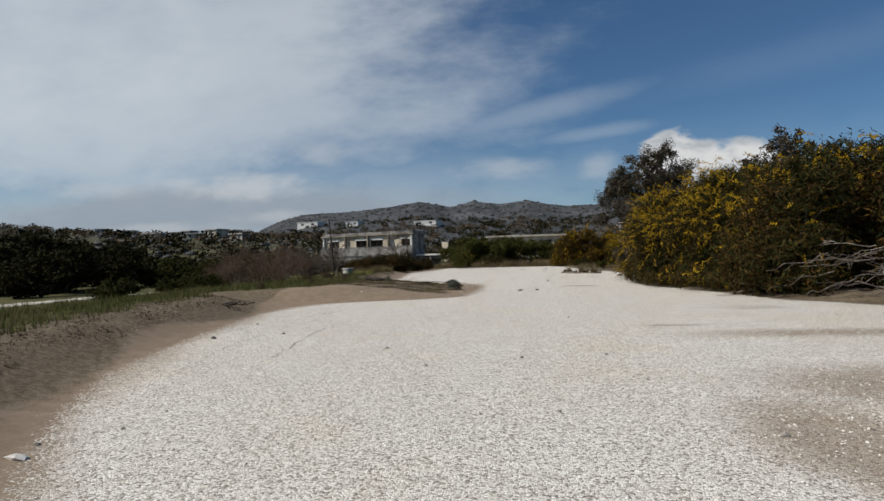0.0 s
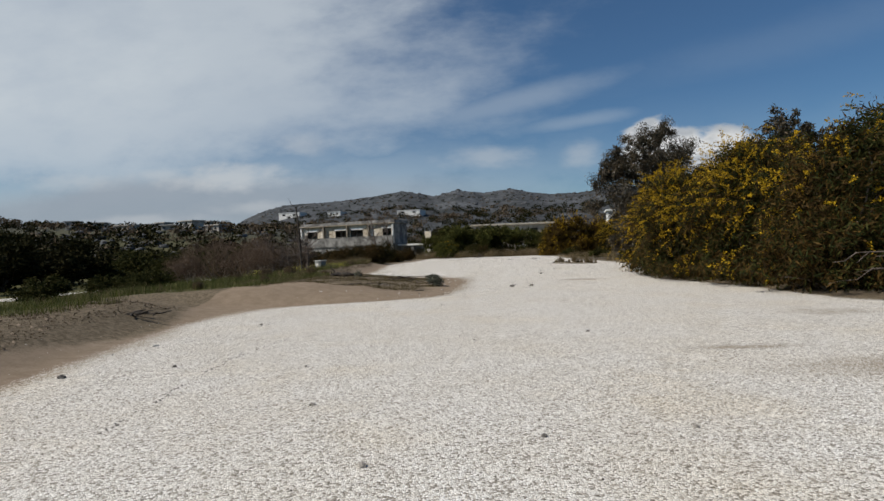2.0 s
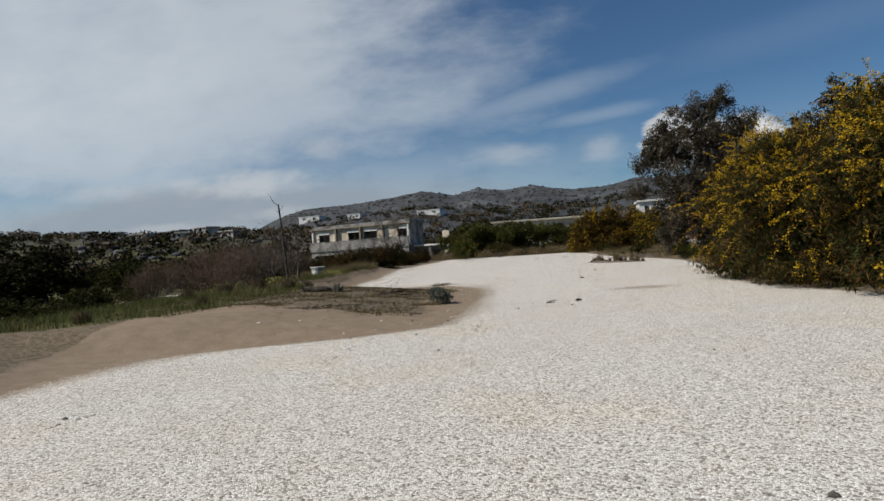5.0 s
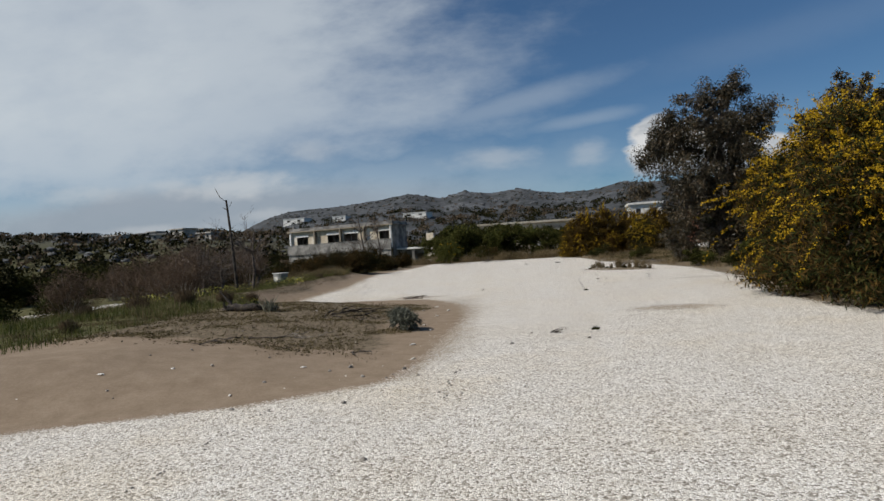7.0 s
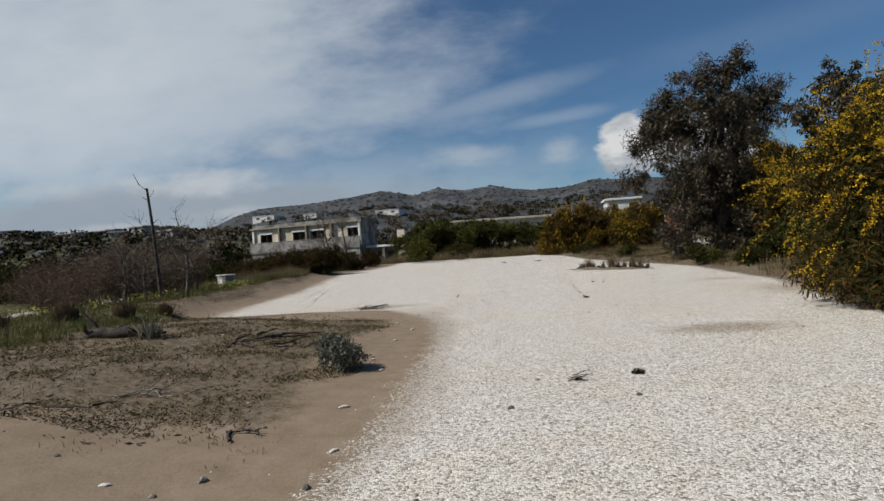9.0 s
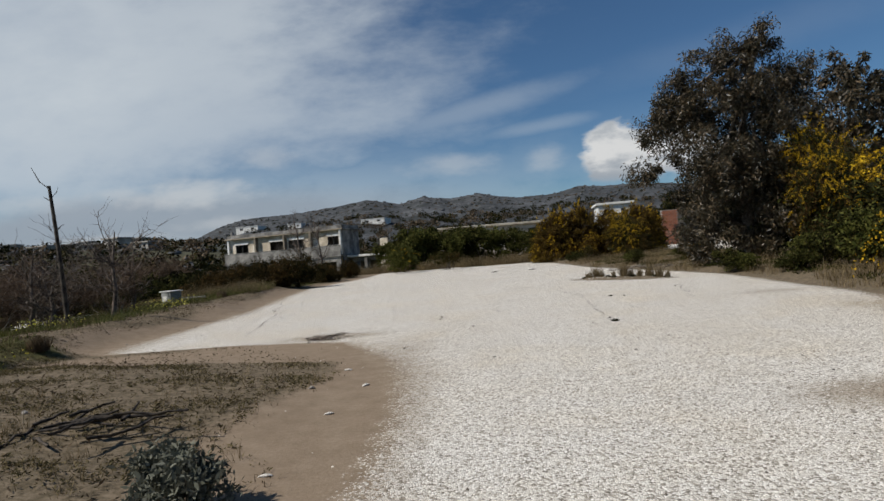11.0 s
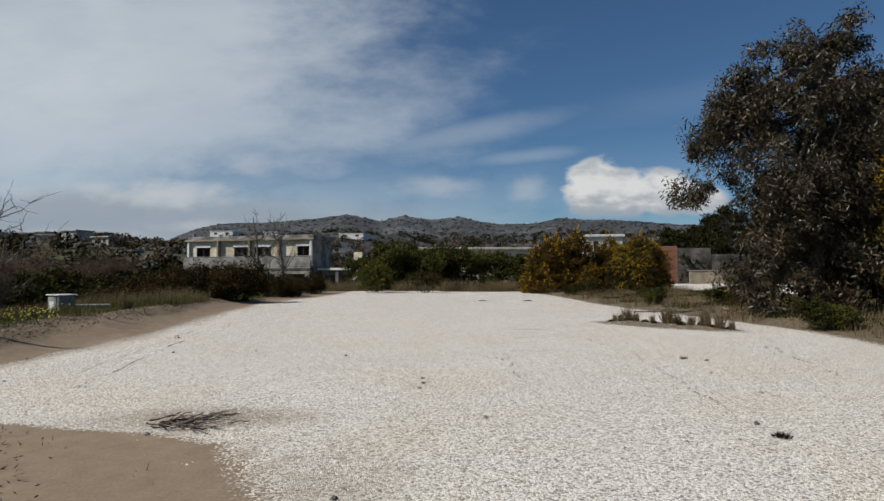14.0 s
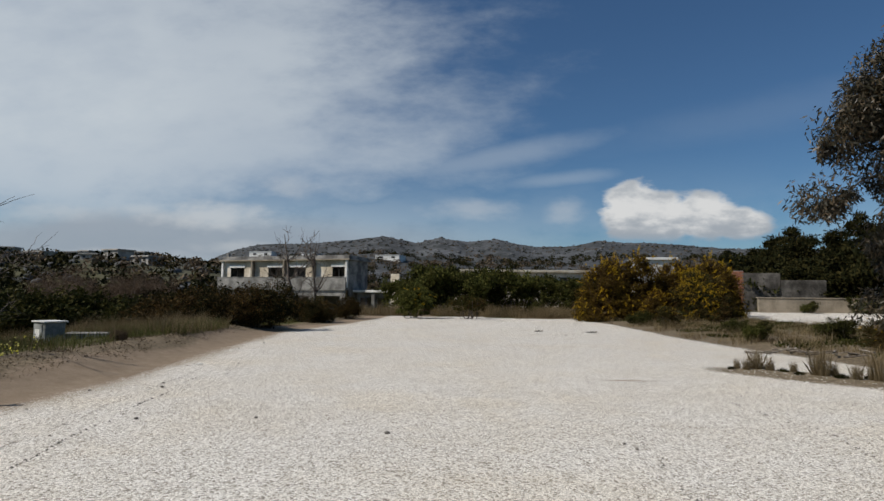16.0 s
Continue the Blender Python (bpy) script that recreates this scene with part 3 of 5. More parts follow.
# ---- trees and shrubs ----
def shrub(name, seed, blobs, clumps, per, rad, leaf, material, label, category="shrub", stems=9, stem_r=0.03, bark=None, where=(0, 0, 0), turn=0.0, droop=0.0, up=0.0,
          blossom=0, blossom_leaf=(0.07, 0.05), bias=None, flat=0.75, second=None, shell=0.4, group=""):
    """A bush of crooked stems under clumps of small leaves, with blossom on some of the outer clumps."""
    rng = np.random.RandomState(seed)
    ob = thing(name, where, label, category, group, turn=turn)
    c, p = crown_points(rng, blobs, clumps, per, rad, flat, shell)
    keep = p[:, 2] > 0.01
    p = p[keep]
    if second is not None:
        half = rng.random(len(p)) < 0.5 + 0.35 * np.sin(p[:, 0] * 1.7 + seed) * np.cos(p[:, 1] * 1.3)
        part("foliage", leaf_mesh(rng, p[half], *leaf, droop, up), material, ob)
        part("foliage", leaf_mesh(rng, p[~half], *leaf, droop, up), second, ob)
    else:
        part("foliage", leaf_mesh(rng, p, *leaf, droop, up), material, ob)
    mid = np.array(blobs, float)[:, :3].mean(0)
    for k in range(stems):
        t = c[rng.randint(len(c))]
        a = (mid[0] + rng.normal(0, 0.18) + 0.35 * (t[0] - mid[0]) * rng.random(), mid[1] + rng.normal(0, 0.18) + 0.35 * (t[1] - mid[1]) * rng.random(), -0.06)
        part("stem", tubes([wander(rng, a, t, stem_r, stem_r * 0.3, 5)], 5), bark or M_BARK, ob)
    if blossom:
        score = c @ np.array(bias) + rng.normal(0, 0.55, len(c)) if bias is not None else rng.random(len(c))
        top = c[np.argsort(-score)[:max(1, len(c) // 4)]]
        top = top[np.argsort(rng.normal(0, 1, len(top)) + 1.2 * np.sin(top[:, 0] * 3.1 + top[:, 2] * 2.3))[: max(1, int(len(top) * 0.6))]]
        # each spray is a drooping shoot crowded with small flower heads
        count = blossom // 36
        root = top[rng.randint(len(top), size=count)] + rng.normal(0, rad * 0.7, (count, 3))
        out = root - np.array(blobs, float)[:, :3].mean(0)
        out = out / (np.linalg.norm(out, axis=1)[:, None] + 1e-6) + rng.normal(0, 0.45, (count, 3))
        reach = rng.uniform(0.16, 0.44, count)
        f = np.tile(np.linspace(0, 1, 36), count)[:, None]
        q = np.repeat(root, 36, axis=0) + np.repeat(out * reach[:, None], 36, axis=0) * f - np.array([0, 0, 0.22]) * f ** 2 * np.repeat(reach, 36)[:, None] * 2
        q = q + rng.normal(0, 0.020, q.shape)
        q = q[q[:, 2] > 0.1]
        # acacia blossom; on the round bush these flecks colour its tips sunlit
        part("blossom", leaf_mesh(rng, q, *blossom_leaf), M_BLOSSOM, ob, "bright yellow blossom")
    return ob


def place(src, x, y, turn=0.0, sx=1.0, sz=None, dz=0.0, label=""):
    m = pose(*on(x, y, dz), 0, 0, turn) @ Matrix.Diagonal((sx, sx, sz or sx, 1))
    ob = copy_thing(src, m)
    if label:
        ob["label"] = label
    return ob


def eucalyptus(name, seed, where, blobs, trunk, limbs, clumps, per, rad, leaf, label):
    rng = np.random.RandomState(seed)
    ob = thing(name, where, label, "tree")
    c, p = crown_points(rng, blobs, clumps, per, rad, 1.0, 0.45)
    p = p[p[:, 2] > 0.05]
    part("crown", leaf_mesh(rng, p, *leaf, 0.75), M_EUC, ob, "drooping grey-green leaves")
    part("trunk", tubes([trunk], 9), M_BARK, ob, smooth=True)
    for k in range(limbs):
        t = c[rng.randint(len(c))]
        s = trunk[1 + rng.randint(len(trunk) - 1)][0]
        part("limb", tubes([wander(rng, s, t, 0.07, 0.015, 6, 0.10)], 6), M_BARK, ob)
    return ob


big_euc = eucalyptus("eucalyptus_tree", 11, on(11.85, 39.7),
           [(0.2, 0, 5.4, 2.1, 2.0, 1.7), (0.8, 0.1, 7.45, 1.15, 1.1, 0.8), (2.4, 0.2, 6.8, 0.8, 0.8, 0.5), (-2.0, 0, 5.3, 1.0, 1.0, 1.1), (-1.5, 0.1, 6.1, 1.0, 1.0, 0.6), (1.8, 0.0, 6.0, 1.1, 1.0, 0.7), (-0.9, -0.3, 3.2, 1.7, 1.6, 1.6),
            (1.0, 0.1, 3.4, 1.7, 1.7, 1.8), (-1.4, -0.2, 1.6, 1.1, 1.2, 1.1), (0.7, -0.3, 1.4, 1.7, 1.4, 1.2), (-3.1, 0.0, 3.35, 0.85, 0.6, 0.5), (-0.7, 0.0, 6.9, 0.9, 0.8, 0.7), (-2.5, 0.0, 4.7, 0.8, 0.8, 0.7), (1.5, 0.0, 5.0, 0.7, 0.8, 0.9), (1.6, 0.1, 2.4, 0.8, 1.0, 1.2), (-1.6, -0.4, 0.7, 0.9, 0.9, 0.6)],
           [((0.3, 0, -0.2), 0.26), ((0.2, 0.1, 1.2), 0.22), ((0.35, 0, 2.8), 0.18), ((0.3, 0.1, 4.6), 0.11), ((0.7, 0, 6.2), 0.045), ((0.9, 0, 7.3), 0.012)],
           26, 620, 180, 0.36, (0.14, 0.036), "tall eucalyptus with drooping grey-green leaves beside the gravel")
big_euc.scale = (1.04, 1.04, 1.04)
far_euc = eucalyptus("eucalyptus_tree", 12, on(31.0, 62.0),
                     [(0, 0, 9.5, 3.2, 3.0, 2.6), (0.2, 0, 12.4, 1.8, 1.6, 1.4), (2.6, 0, 10.6, 1.4, 1.3, 1.1), (-2.6, 0, 9.2, 1.6, 1.5, 1.5), (0.5, 0, 6.2, 3.0, 2.6, 2.2), (-0.5, 0, 3.0, 3.2, 2.6, 2.2)],
                     [((0, 0, -0.3), 0.35), ((0.2, 0.1, 3), 0.28), ((0, 0, 6), 0.2), ((0.3, 0, 9), 0.13), ((0.2, 0, 12.6), 0.04)],
                     20, 170, 80, 0.62, (0.38, 0.13), "tall far eucalyptus standing behind the bushes")
for x, y, a, s in ((37, 64, 70, 0.86), (44, 62, 160, 0.80), (51, 58, 20, 0.9)):
    place(far_euc, x, y, a, s)

# flowering acacias along the lot's edge
aca = shrub("acacia_bush", 21, [(0.0, 0, 1.5, 1.5, 1.9, 1.5), (0.5, 0.2, 2.6, 1.3, 1.6, 1.1), (-0.2, -1.2, 1.0, 1.2, 1.0, 1.0), (0.9, 0.9, 3.1, 1.0, 1.0, 0.9), (-0.5, -0.4, 0.45, 1.5, 1.7, 0.5), (-0.7, 0.5, 2.2, 0.9, 1.1, 0.8)], 460, 120, 0.34, (0.15, 0.024), M_ACA,
            "flowering acacia bush with yellow blossom on rusty green leaves", "bush", 14, 0.04, None, on(8.5, 24.5), 0, 0.45, 0.0, 17000, (0.036, 0.028), (-0.65, -0.15, 0.8), second=M_ACARUST)
place(aca, 9.2, 19.2, 35, 1.12, 1.05)
place(aca, 8.1, 21.7, 60, 0.9, 0.9)
place(aca, 10.2, 27.4, -30, 1.0, 1.15)
aca_b = shrub("acacia_bush", 22, [(0, 0, 1.3, 1.7, 1.6, 1.3), (0.4, 0.3, 2.6, 1.5, 1.4, 1.2), (-0.8, -0.4, 0.8, 1.1, 1.0, 0.8), (1.0, 0.4, 3.2, 1.0, 1.0, 0.8), (-0.3, -0.4, 0.4, 1.8, 1.7, 0.45)], 330, 90, 0.40, (0.17, 0.030), M_ACARUST,
              "brown-green acacia bush with few yellow flowers", "bush", 12, 0.04, None, on(9.5, 16.2), 0, 0.4, 0.0, 2600, (0.045, 0.035), (-0.3, -0.2, 0.6), second=M_ACA)
for x, y, a, s, z in ((11.2, 22.0, 100, 1.25, 1.15), (12.8, 17.5, 80, 1.35, 1.2), (13.2, 13.6, 200, 1.3, 1.0), (15.5, 20, 300, 1.6, 1.3), (17.0, 15.0, 40, 1.6, 1.3), (14.0, 25.5, 140, 1.5, 1.3), (18, 10.5, 10, 1.6, 1.1), (16.5, 31, 60, 1.5, 1.2)):
    place(aca_b, x, y, a, s, z)
under = shrub("green_bush", 44, [(0, 0, 0.9, 1.2, 1.2, 0.95), (0.7, 0.3, 1.3, 1.0, 0.9, 0.85), (-0.7, 0.2, 0.8, 0.8, 0.8, 0.8)], 150, 75, 0.31, (0.12, 0.05), M_DARK, "dark green bush below the eucalyptus", "shrub", 8, 0.025, None, on(12.6, 33.4), second=M_GREEN)
place(aca, 13.9, 37.6, 60, 0.8, 1.15)
# far clump of acacias, the sun's gold put into the leaf colour
gold = shrub("acacia_bush", 23, [(0, 0, 1.3, 1.7, 1.6, 1.3), (0.4, 0.3, 2.6, 1.5, 1.4, 1.2), (-0.8, -0.4, 0.8, 1.1, 1.0, 0.8), (1.0, 0.4, 3.2, 1.0, 1.0, 0.8), (-0.3, -0.4, 0.4, 1.8, 1.7, 0.45)], 260, 80, 0.36, (0.17, 0.05), M_ACALIT,
             "acacia bush at the lot's far corner, leaves coloured a sunlit golden brown", "bush", 10, 0.04, None, on(8.2, 61.0), 10, 0.3, 0.0, 3600, (0.06, 0.045), (-0.5, -0.3, 0.6), second=M_ACARUST)
gold.scale = (0.75, 0.75, 0.85)
for src, x, y, a, s, z in ((gold, 9.6, 61.5, 90, 1.0, 1.05), (gold, 11.2, 62.0, 200, 1.0, 1.15), (gold, 12.6, 62.5, 310, 1.0, 1.05), (aca, 13.6, 59.6, 40, 0.85, 0.75), (gold, 15.6, 62.0, 170, 1.1, 1.05),
                           (gold, 17.2, 65.0, 220, 1.0, 0.95), (gold, 10.8, 59.4, 300, 0.6, 0.5), (gold, 15.0, 60.0, 100, 0.7, 0.55)):
    place(src, x, y, a, s, z)

dark = shrub("mastic_shrub", 31, [(0, 0, 0.75, 1.35, 1.2, 0.8), (0.6, 0.2, 0.95, 0.9, 0.9, 0.75), (-0.8, 0.1, 0.6, 0.8, 0.8, 0.55)], 150, 90, 0.30, (0.10, 0.045), M_DARK, "dense dark evergreen shrub", "shrub", 8, 0.025, None, on(-7.2, 48.6), second=M_ACARUST)
for x, y, a, s, z in ((-8.6, 49.6, 60, 1.1, 0.95), (-10.3, 50.4, 130, 1.2, 0.95), (-12.2, 51.0, 200, 1.1, 0.95), (-9.2, 47.9, 20, 0.9, 0.95), (-10.8, 48.4, 100, 1.0, 0.85), (-8.0, 47.4, 200, 0.8, 0.7), (-13.8, 52.5, 70, 1.0, 0.9), (-6.7, 55.5, 250, 0.75, 0.7), (-7.9, 57.0, 20, 0.9, 0.75), (-6.3, 60.5, 90, 0.7, 0.8)):
    place(dark, x, y, a, s, z)
hedge = shrub("green_bush", 41, [(0, 0, 1.3, 1.6, 1.4, 1.35), (0.9, 0.2, 1.9, 1.1, 1.0, 1.0), (-0.9, 0.3, 1.7, 1.0, 1.0, 1.1)], 140, 64, 0.38, (0.15, 0.07), M_GREEN, "tall leafy green bush at the lot's end", "shrub", 9, 0.03, None, on(-2.9, 71.0), second=M_OLIVE)
for x, y, a, s, z in ((-1.2, 71.5, 60, 1.25, 1.45), (1.3, 71.0, 120, 1.2, 1.25), (3.8, 71.6, 200, 1.25, 1.35), (6.0, 71.2, 20, 1.1, 1.2), (8.2, 70.5, 300, 1.05, 1.05), (10.5, 72, 80, 1.2, 1.05), (2.5, 74, 150, 1.2, 1.45), (-2.6, 73.5, 250, 1.2, 1.5), (-4.6, 73.0, 10, 0.95, 1.1)):
    place(hedge, x, y, a, s, z)
# yellow flecks stand in for the sunlit leaf tips of this bush
round_bush = shrub("round_bush", 42, [(0, 0, 0.95, 1.35, 1.25, 0.95), (0.2, 0.1, 1.3, 1.0, 1.0, 0.75)], 260, 100, 0.20, (0.08, 0.04), M_GREEN, "compact rounded bush on gravel with yellow flecks for sunlit tips", "shrub", 7, 0.025, None, on(-2.7, 62.9),
                   blossom=1300, blossom_leaf=(0.045, 0.034))
open_bush = shrub("open_bush", 43, [(0, 0, 0.95, 1.15, 0.9, 0.55), (0.5, 0, 0.8, 0.7, 0.7, 0.5)], 95, 60, 0.24, (0.09, 0.045), M_ACARUST, "low branching bush with bare stems on gravel", "shrub", 12, 0.03, M_BARK, on(0.6, 62.6), second=M_OLIVE)
for x, y, a, s, z in ((13.8, 31.0, 50, 1.3, 1.1), (15.8, 33.0, 150, 1.5, 1.3), (14.6, 36.5, 220, 1.3, 1.2), (12.0, 35.6, 300, 0.7, 0.6), (17.5, 36, 20, 1.6, 1.5), (16.0, 28.5, 100, 1.4, 1.2), (12.9, 40.6, 80, 1.0, 1.05), (14.2, 39.6, 190, 1.2, 1.25)):
    place(under, x, y, a, s, z)

# scrub on the lower ground beside the lot
olive = shrub("scrub_bush", 51, [(0, 0, 1.0, 1.7, 1.6, 1.05), (0.9, 0.3, 1.3, 1.1, 1.1, 0.9), (-1.0, -0.2, 0.8, 1.0, 1.0, 0.8)], 120, 48, 0.40, (0.21, 0.095), M_OLIVE, "wide low evergreen scrub bush", "shrub", 7, 0.03, None, on(-17.5, 46.0))
big_dark = shrub("scrub_bush", 52, [(0, 0, 1.5, 2.1, 2.0, 1.55), (1.1, 0.4, 2.1, 1.4, 1.4, 1.2), (-1.2, -0.3, 1.3, 1.3, 1.3, 1.1)], 150, 52, 0.48, (0.25, 0.11), M_DARK, "big dark evergreen scrub bush", "shrub", 7, 0.04, None, on(-27.0, 34.0))
brown = shrub("withered_bush", 53, [(0, 0, 1.3, 1.6, 1.5, 1.2), (0.7, 0.2, 1.9, 1.2, 1.1, 0.9)], 120, 50, 0.42, (0.20, 0.018), M_THICKET, "bare brown twiggy bush", "shrub", 22, 0.022, M_DEAD, on(-24.0, 62.0))
rng = np.random.RandomState(5)
count = 0
for k in range(900):
    x, y = rng.uniform(-62, -12), rng.uniform(12, 125)
    lane = np.interp(y, LANE_Y, LANE_X)
    if abs(x - lane) < 3.6 or (x > lane and y < 66) or (-30 < x < -6 and 82 < y < 96) or count > 105:
        continue
    count += 1
    near = y < 45 and x > -34
    src = (big_dark, olive, olive, brown, big_dark)[rng.randint(5)] if y > 30 else (big_dark, olive)[rng.randint(2)]
    s = rng.uniform(0.6, 1.15) * (0.75 if x > lane - 9 else 1.0)
    place(src, x, y, rng.uniform(0, 360), s, s * rng.uniform(0.7, 0.95))
for x, y, s in ((-30, 36, 1.5), (-34, 33, 1.7), (-38, 38, 1.8), (-27, 40, 1.2), (-31, 28, 1.3), (-42, 34, 2.0), (-36, 45, 1.6), (-24.5, 29, 0.9)):
    place(big_dark, x, y, s * 77, s, s * 0.85)
for x, y, s in ((-18, 51, 1.0), (-22, 53, 1.15), (-26, 55, 1.2), (-20, 57, 1.1), (-30, 52, 1.2), (-16.5, 56, 0.9), (-24, 48, 1.0), (-33, 58, 1.3)):
    place(olive, x, y, s * 91, s, s * 0.95)


# bare and dead trees
def bare_tree(name, seed, where, trunk, reach, branches, twigs, material, label, r=0.06, rise=0.45):
    rng = np.random.RandomState(seed)
    ob = thing(name, where, label, "tree")
    part("trunk", tubes([trunk], 7), material, ob, smooth=True)
    pts = [np.array(p) for p, _ in trunk]
    for k in range(branches):
        s = pts[1 + rng.randint(len(pts) - 2)]
        d = unit(rng, 1)[0] * np.array([1, 1, 0.5]) * (0.6 if rise > 0.6 else 1.0) + np.array([0, 0, rise])
        e = s + d * reach * rng.uniform(0.5, 1.1)
        e[2] = max(e[2], 0.15)
        limb = wander(rng, s, e, r * 0.6, r * 0.2, 6, 0.12)
        paths = [limb]
        for j in range(twigs):
            a = np.array(limb[2 + rng.randint(5)][0])
            b = a + (unit(rng, 1)[0] + d * 0.7) * reach * rng.uniform(0.15, 0.4)
            b[2] = max(b[2], 0.05)
            paths.append(wander(rng, a, b, r * 0.22, r * 0.07, 4, 0.12))
        part("branch", tubes(paths, 4), material, ob)
    return ob


pole_tree = bare_tree("dead_pole_tree", 61, on(-8.35, 32.7), [((0.1, 0, -0.1), 0.062), ((0.04, 0, 1.2), 0.055), ((-0.03, 0, 2.4), 0.045), ((-0.12, 0, 3.5), 0.036)], 0.3, 3, 1, M_CHAR, "bare dead leaning trunk with broken crown", 0.022)
part("branch", tubes([[((-0.11, 0, 3.42), 0.02), ((-0.35, 0, 3.62), 0.014), ((-0.55, 0.02, 4.0), 0.006)]], 5), M_CHAR, pole_tree)
part("branch", tubes([[((-0.08, 0, 3.1), 0.015), ((-0.22, 0, 3.2), 0.010), ((-0.3, 0.02, 3.25), 0.004)]], 5), M_CHAR, pole_tree)
part("branch", tubes([[((-0.08, 0, 3.2), 0.015), ((0.05, 0, 3.32), 0.010), ((0.09, 0.02, 3.45), 0.004)]], 5), M_CHAR, pole_tree)
for x, y, s, h in ((-10.6, 34.5, 62, 2.2), (-9.0, 35.8, 63, 2.6), (-11.8, 37.2, 65, 2.4), (-10.0, 38.6, 66, 2.3), (-9.4, 33.6, 67, 1.5)):
    bare_tree("bare_tree", s, on(x, y), [((0, 0, -0.1), 0.07), ((0.1, 0.1, h * 0.3), 0.06), ((0.0, 0.2, h * 0.6), 0.04), ((0.2, 0.1, h), 0.015)], h * 0.62, 20, 12, M_TWIG, "leafless grey-brown tree with tangled twigs", 0.034)
bare_tree("bare_tree", 71, on(-9.0, 59.0), [((0.3, 0, -0.2), 0.13), ((0, 0, 1.2), 0.11), ((-0.4, 0.1, 2.3), 0.08), ((-0.5, 0.1, 3.4), 0.05), ((-0.7, 0, 4.9), 0.015)], 2.0, 22, 9, M_TWIG, "tall leafless tree before the derelict house", 0.06, 0.55)
bare_tree("bare_tree", 72, on(-8.2, 60.0), [((0, 0, -0.2), 0.09), ((0.1, 0, 1.6), 0.07), ((-0.1, 0.1, 3.0), 0.045), ((0.1, 0, 4.6), 0.015)], 1.4, 12, 7, M_TWIG, "tall leafless tree before the derelict house", 0.07, 0.9)
for k, (x, y) in enumerate(((-30, 78), (-33, 74), (-30.5, 84), (-35, 86), (-38, 80))):
    place(brown, x, y, k * 55, 1.3 + 0.12 * (k % 3), 1.5)


# brown brush between the bank and the lane
for k, (x, y, s) in enumerate(((-10.8, 33.0, 0.7), (-12.2, 34.6, 0.8), (-11.4, 36.4, 0.9), (-12.9, 38.4, 0.9), (-13.6, 31.0, 0.7), (-10.4, 38.0, 0.75), (-14.4, 36.0, 0.9))):
    place(brown, x, y, k * 71, s, s * 0.95)
for k, (x, y, s) in enumerate(((-13.0, 26.0, 0.55), (-14.8, 28.5, 0.6), (-15.6, 33.0, 0.6), (-12.4, 23.0, 0.5), (-15.0, 38.0, 0.6), (-14.6, 46.0, 0.7), (-16.0, 24.0, 0.6))):
    place(olive, x, y, k * 57, s, s * 0.8)

# ---- derelict two-storey house ----
def wall_with_openings(name, parent, x0, x1, y, thick, z0, z1, holes, material, label=""):
    """A wall along x, one solid with real openings; holes are (x0, x1, z0, z1)."""
    xs = sorted({x0, x1, *[v for h in holes for v in h[:2]]})
    zs = sorted({z0, z1, *[v for h in holes for v in h[2:]]})
    bm = bmesh.new()
    grid = {(i, k): bm.verts.new((a, y, c)) for i, a in enumerate(xs) for k, c in enumerate(zs)}
    for i in range(len(xs) - 1):
        for k in range(len(zs) - 1):
            cx, cz = (xs[i] + xs[i + 1]) / 2, (zs[k] + zs[k + 1]) / 2
            if not any(a < cx < b and lo < cz < hi for a, b, lo, hi in holes):
                bm.faces.new([grid[i, k], grid[i + 1, k], grid[i + 1, k + 1], grid[i, k + 1]])
    bmesh.ops.delete(bm, geom=[v for v in bm.verts if not v.link_faces], context="VERTS")
    made = bmesh.ops.extrude_face_region(bm, geom=bm.faces[:])
    bmesh.ops.translate(bm, vec=(0, thick, 0), verts=[g for g in made["geom"] if isinstance(g, bmesh.types.BMVert)])
    bmesh.ops.recalc_face_normals(bm, faces=bm.faces[:])
    return part(name, bm, material, parent, label)


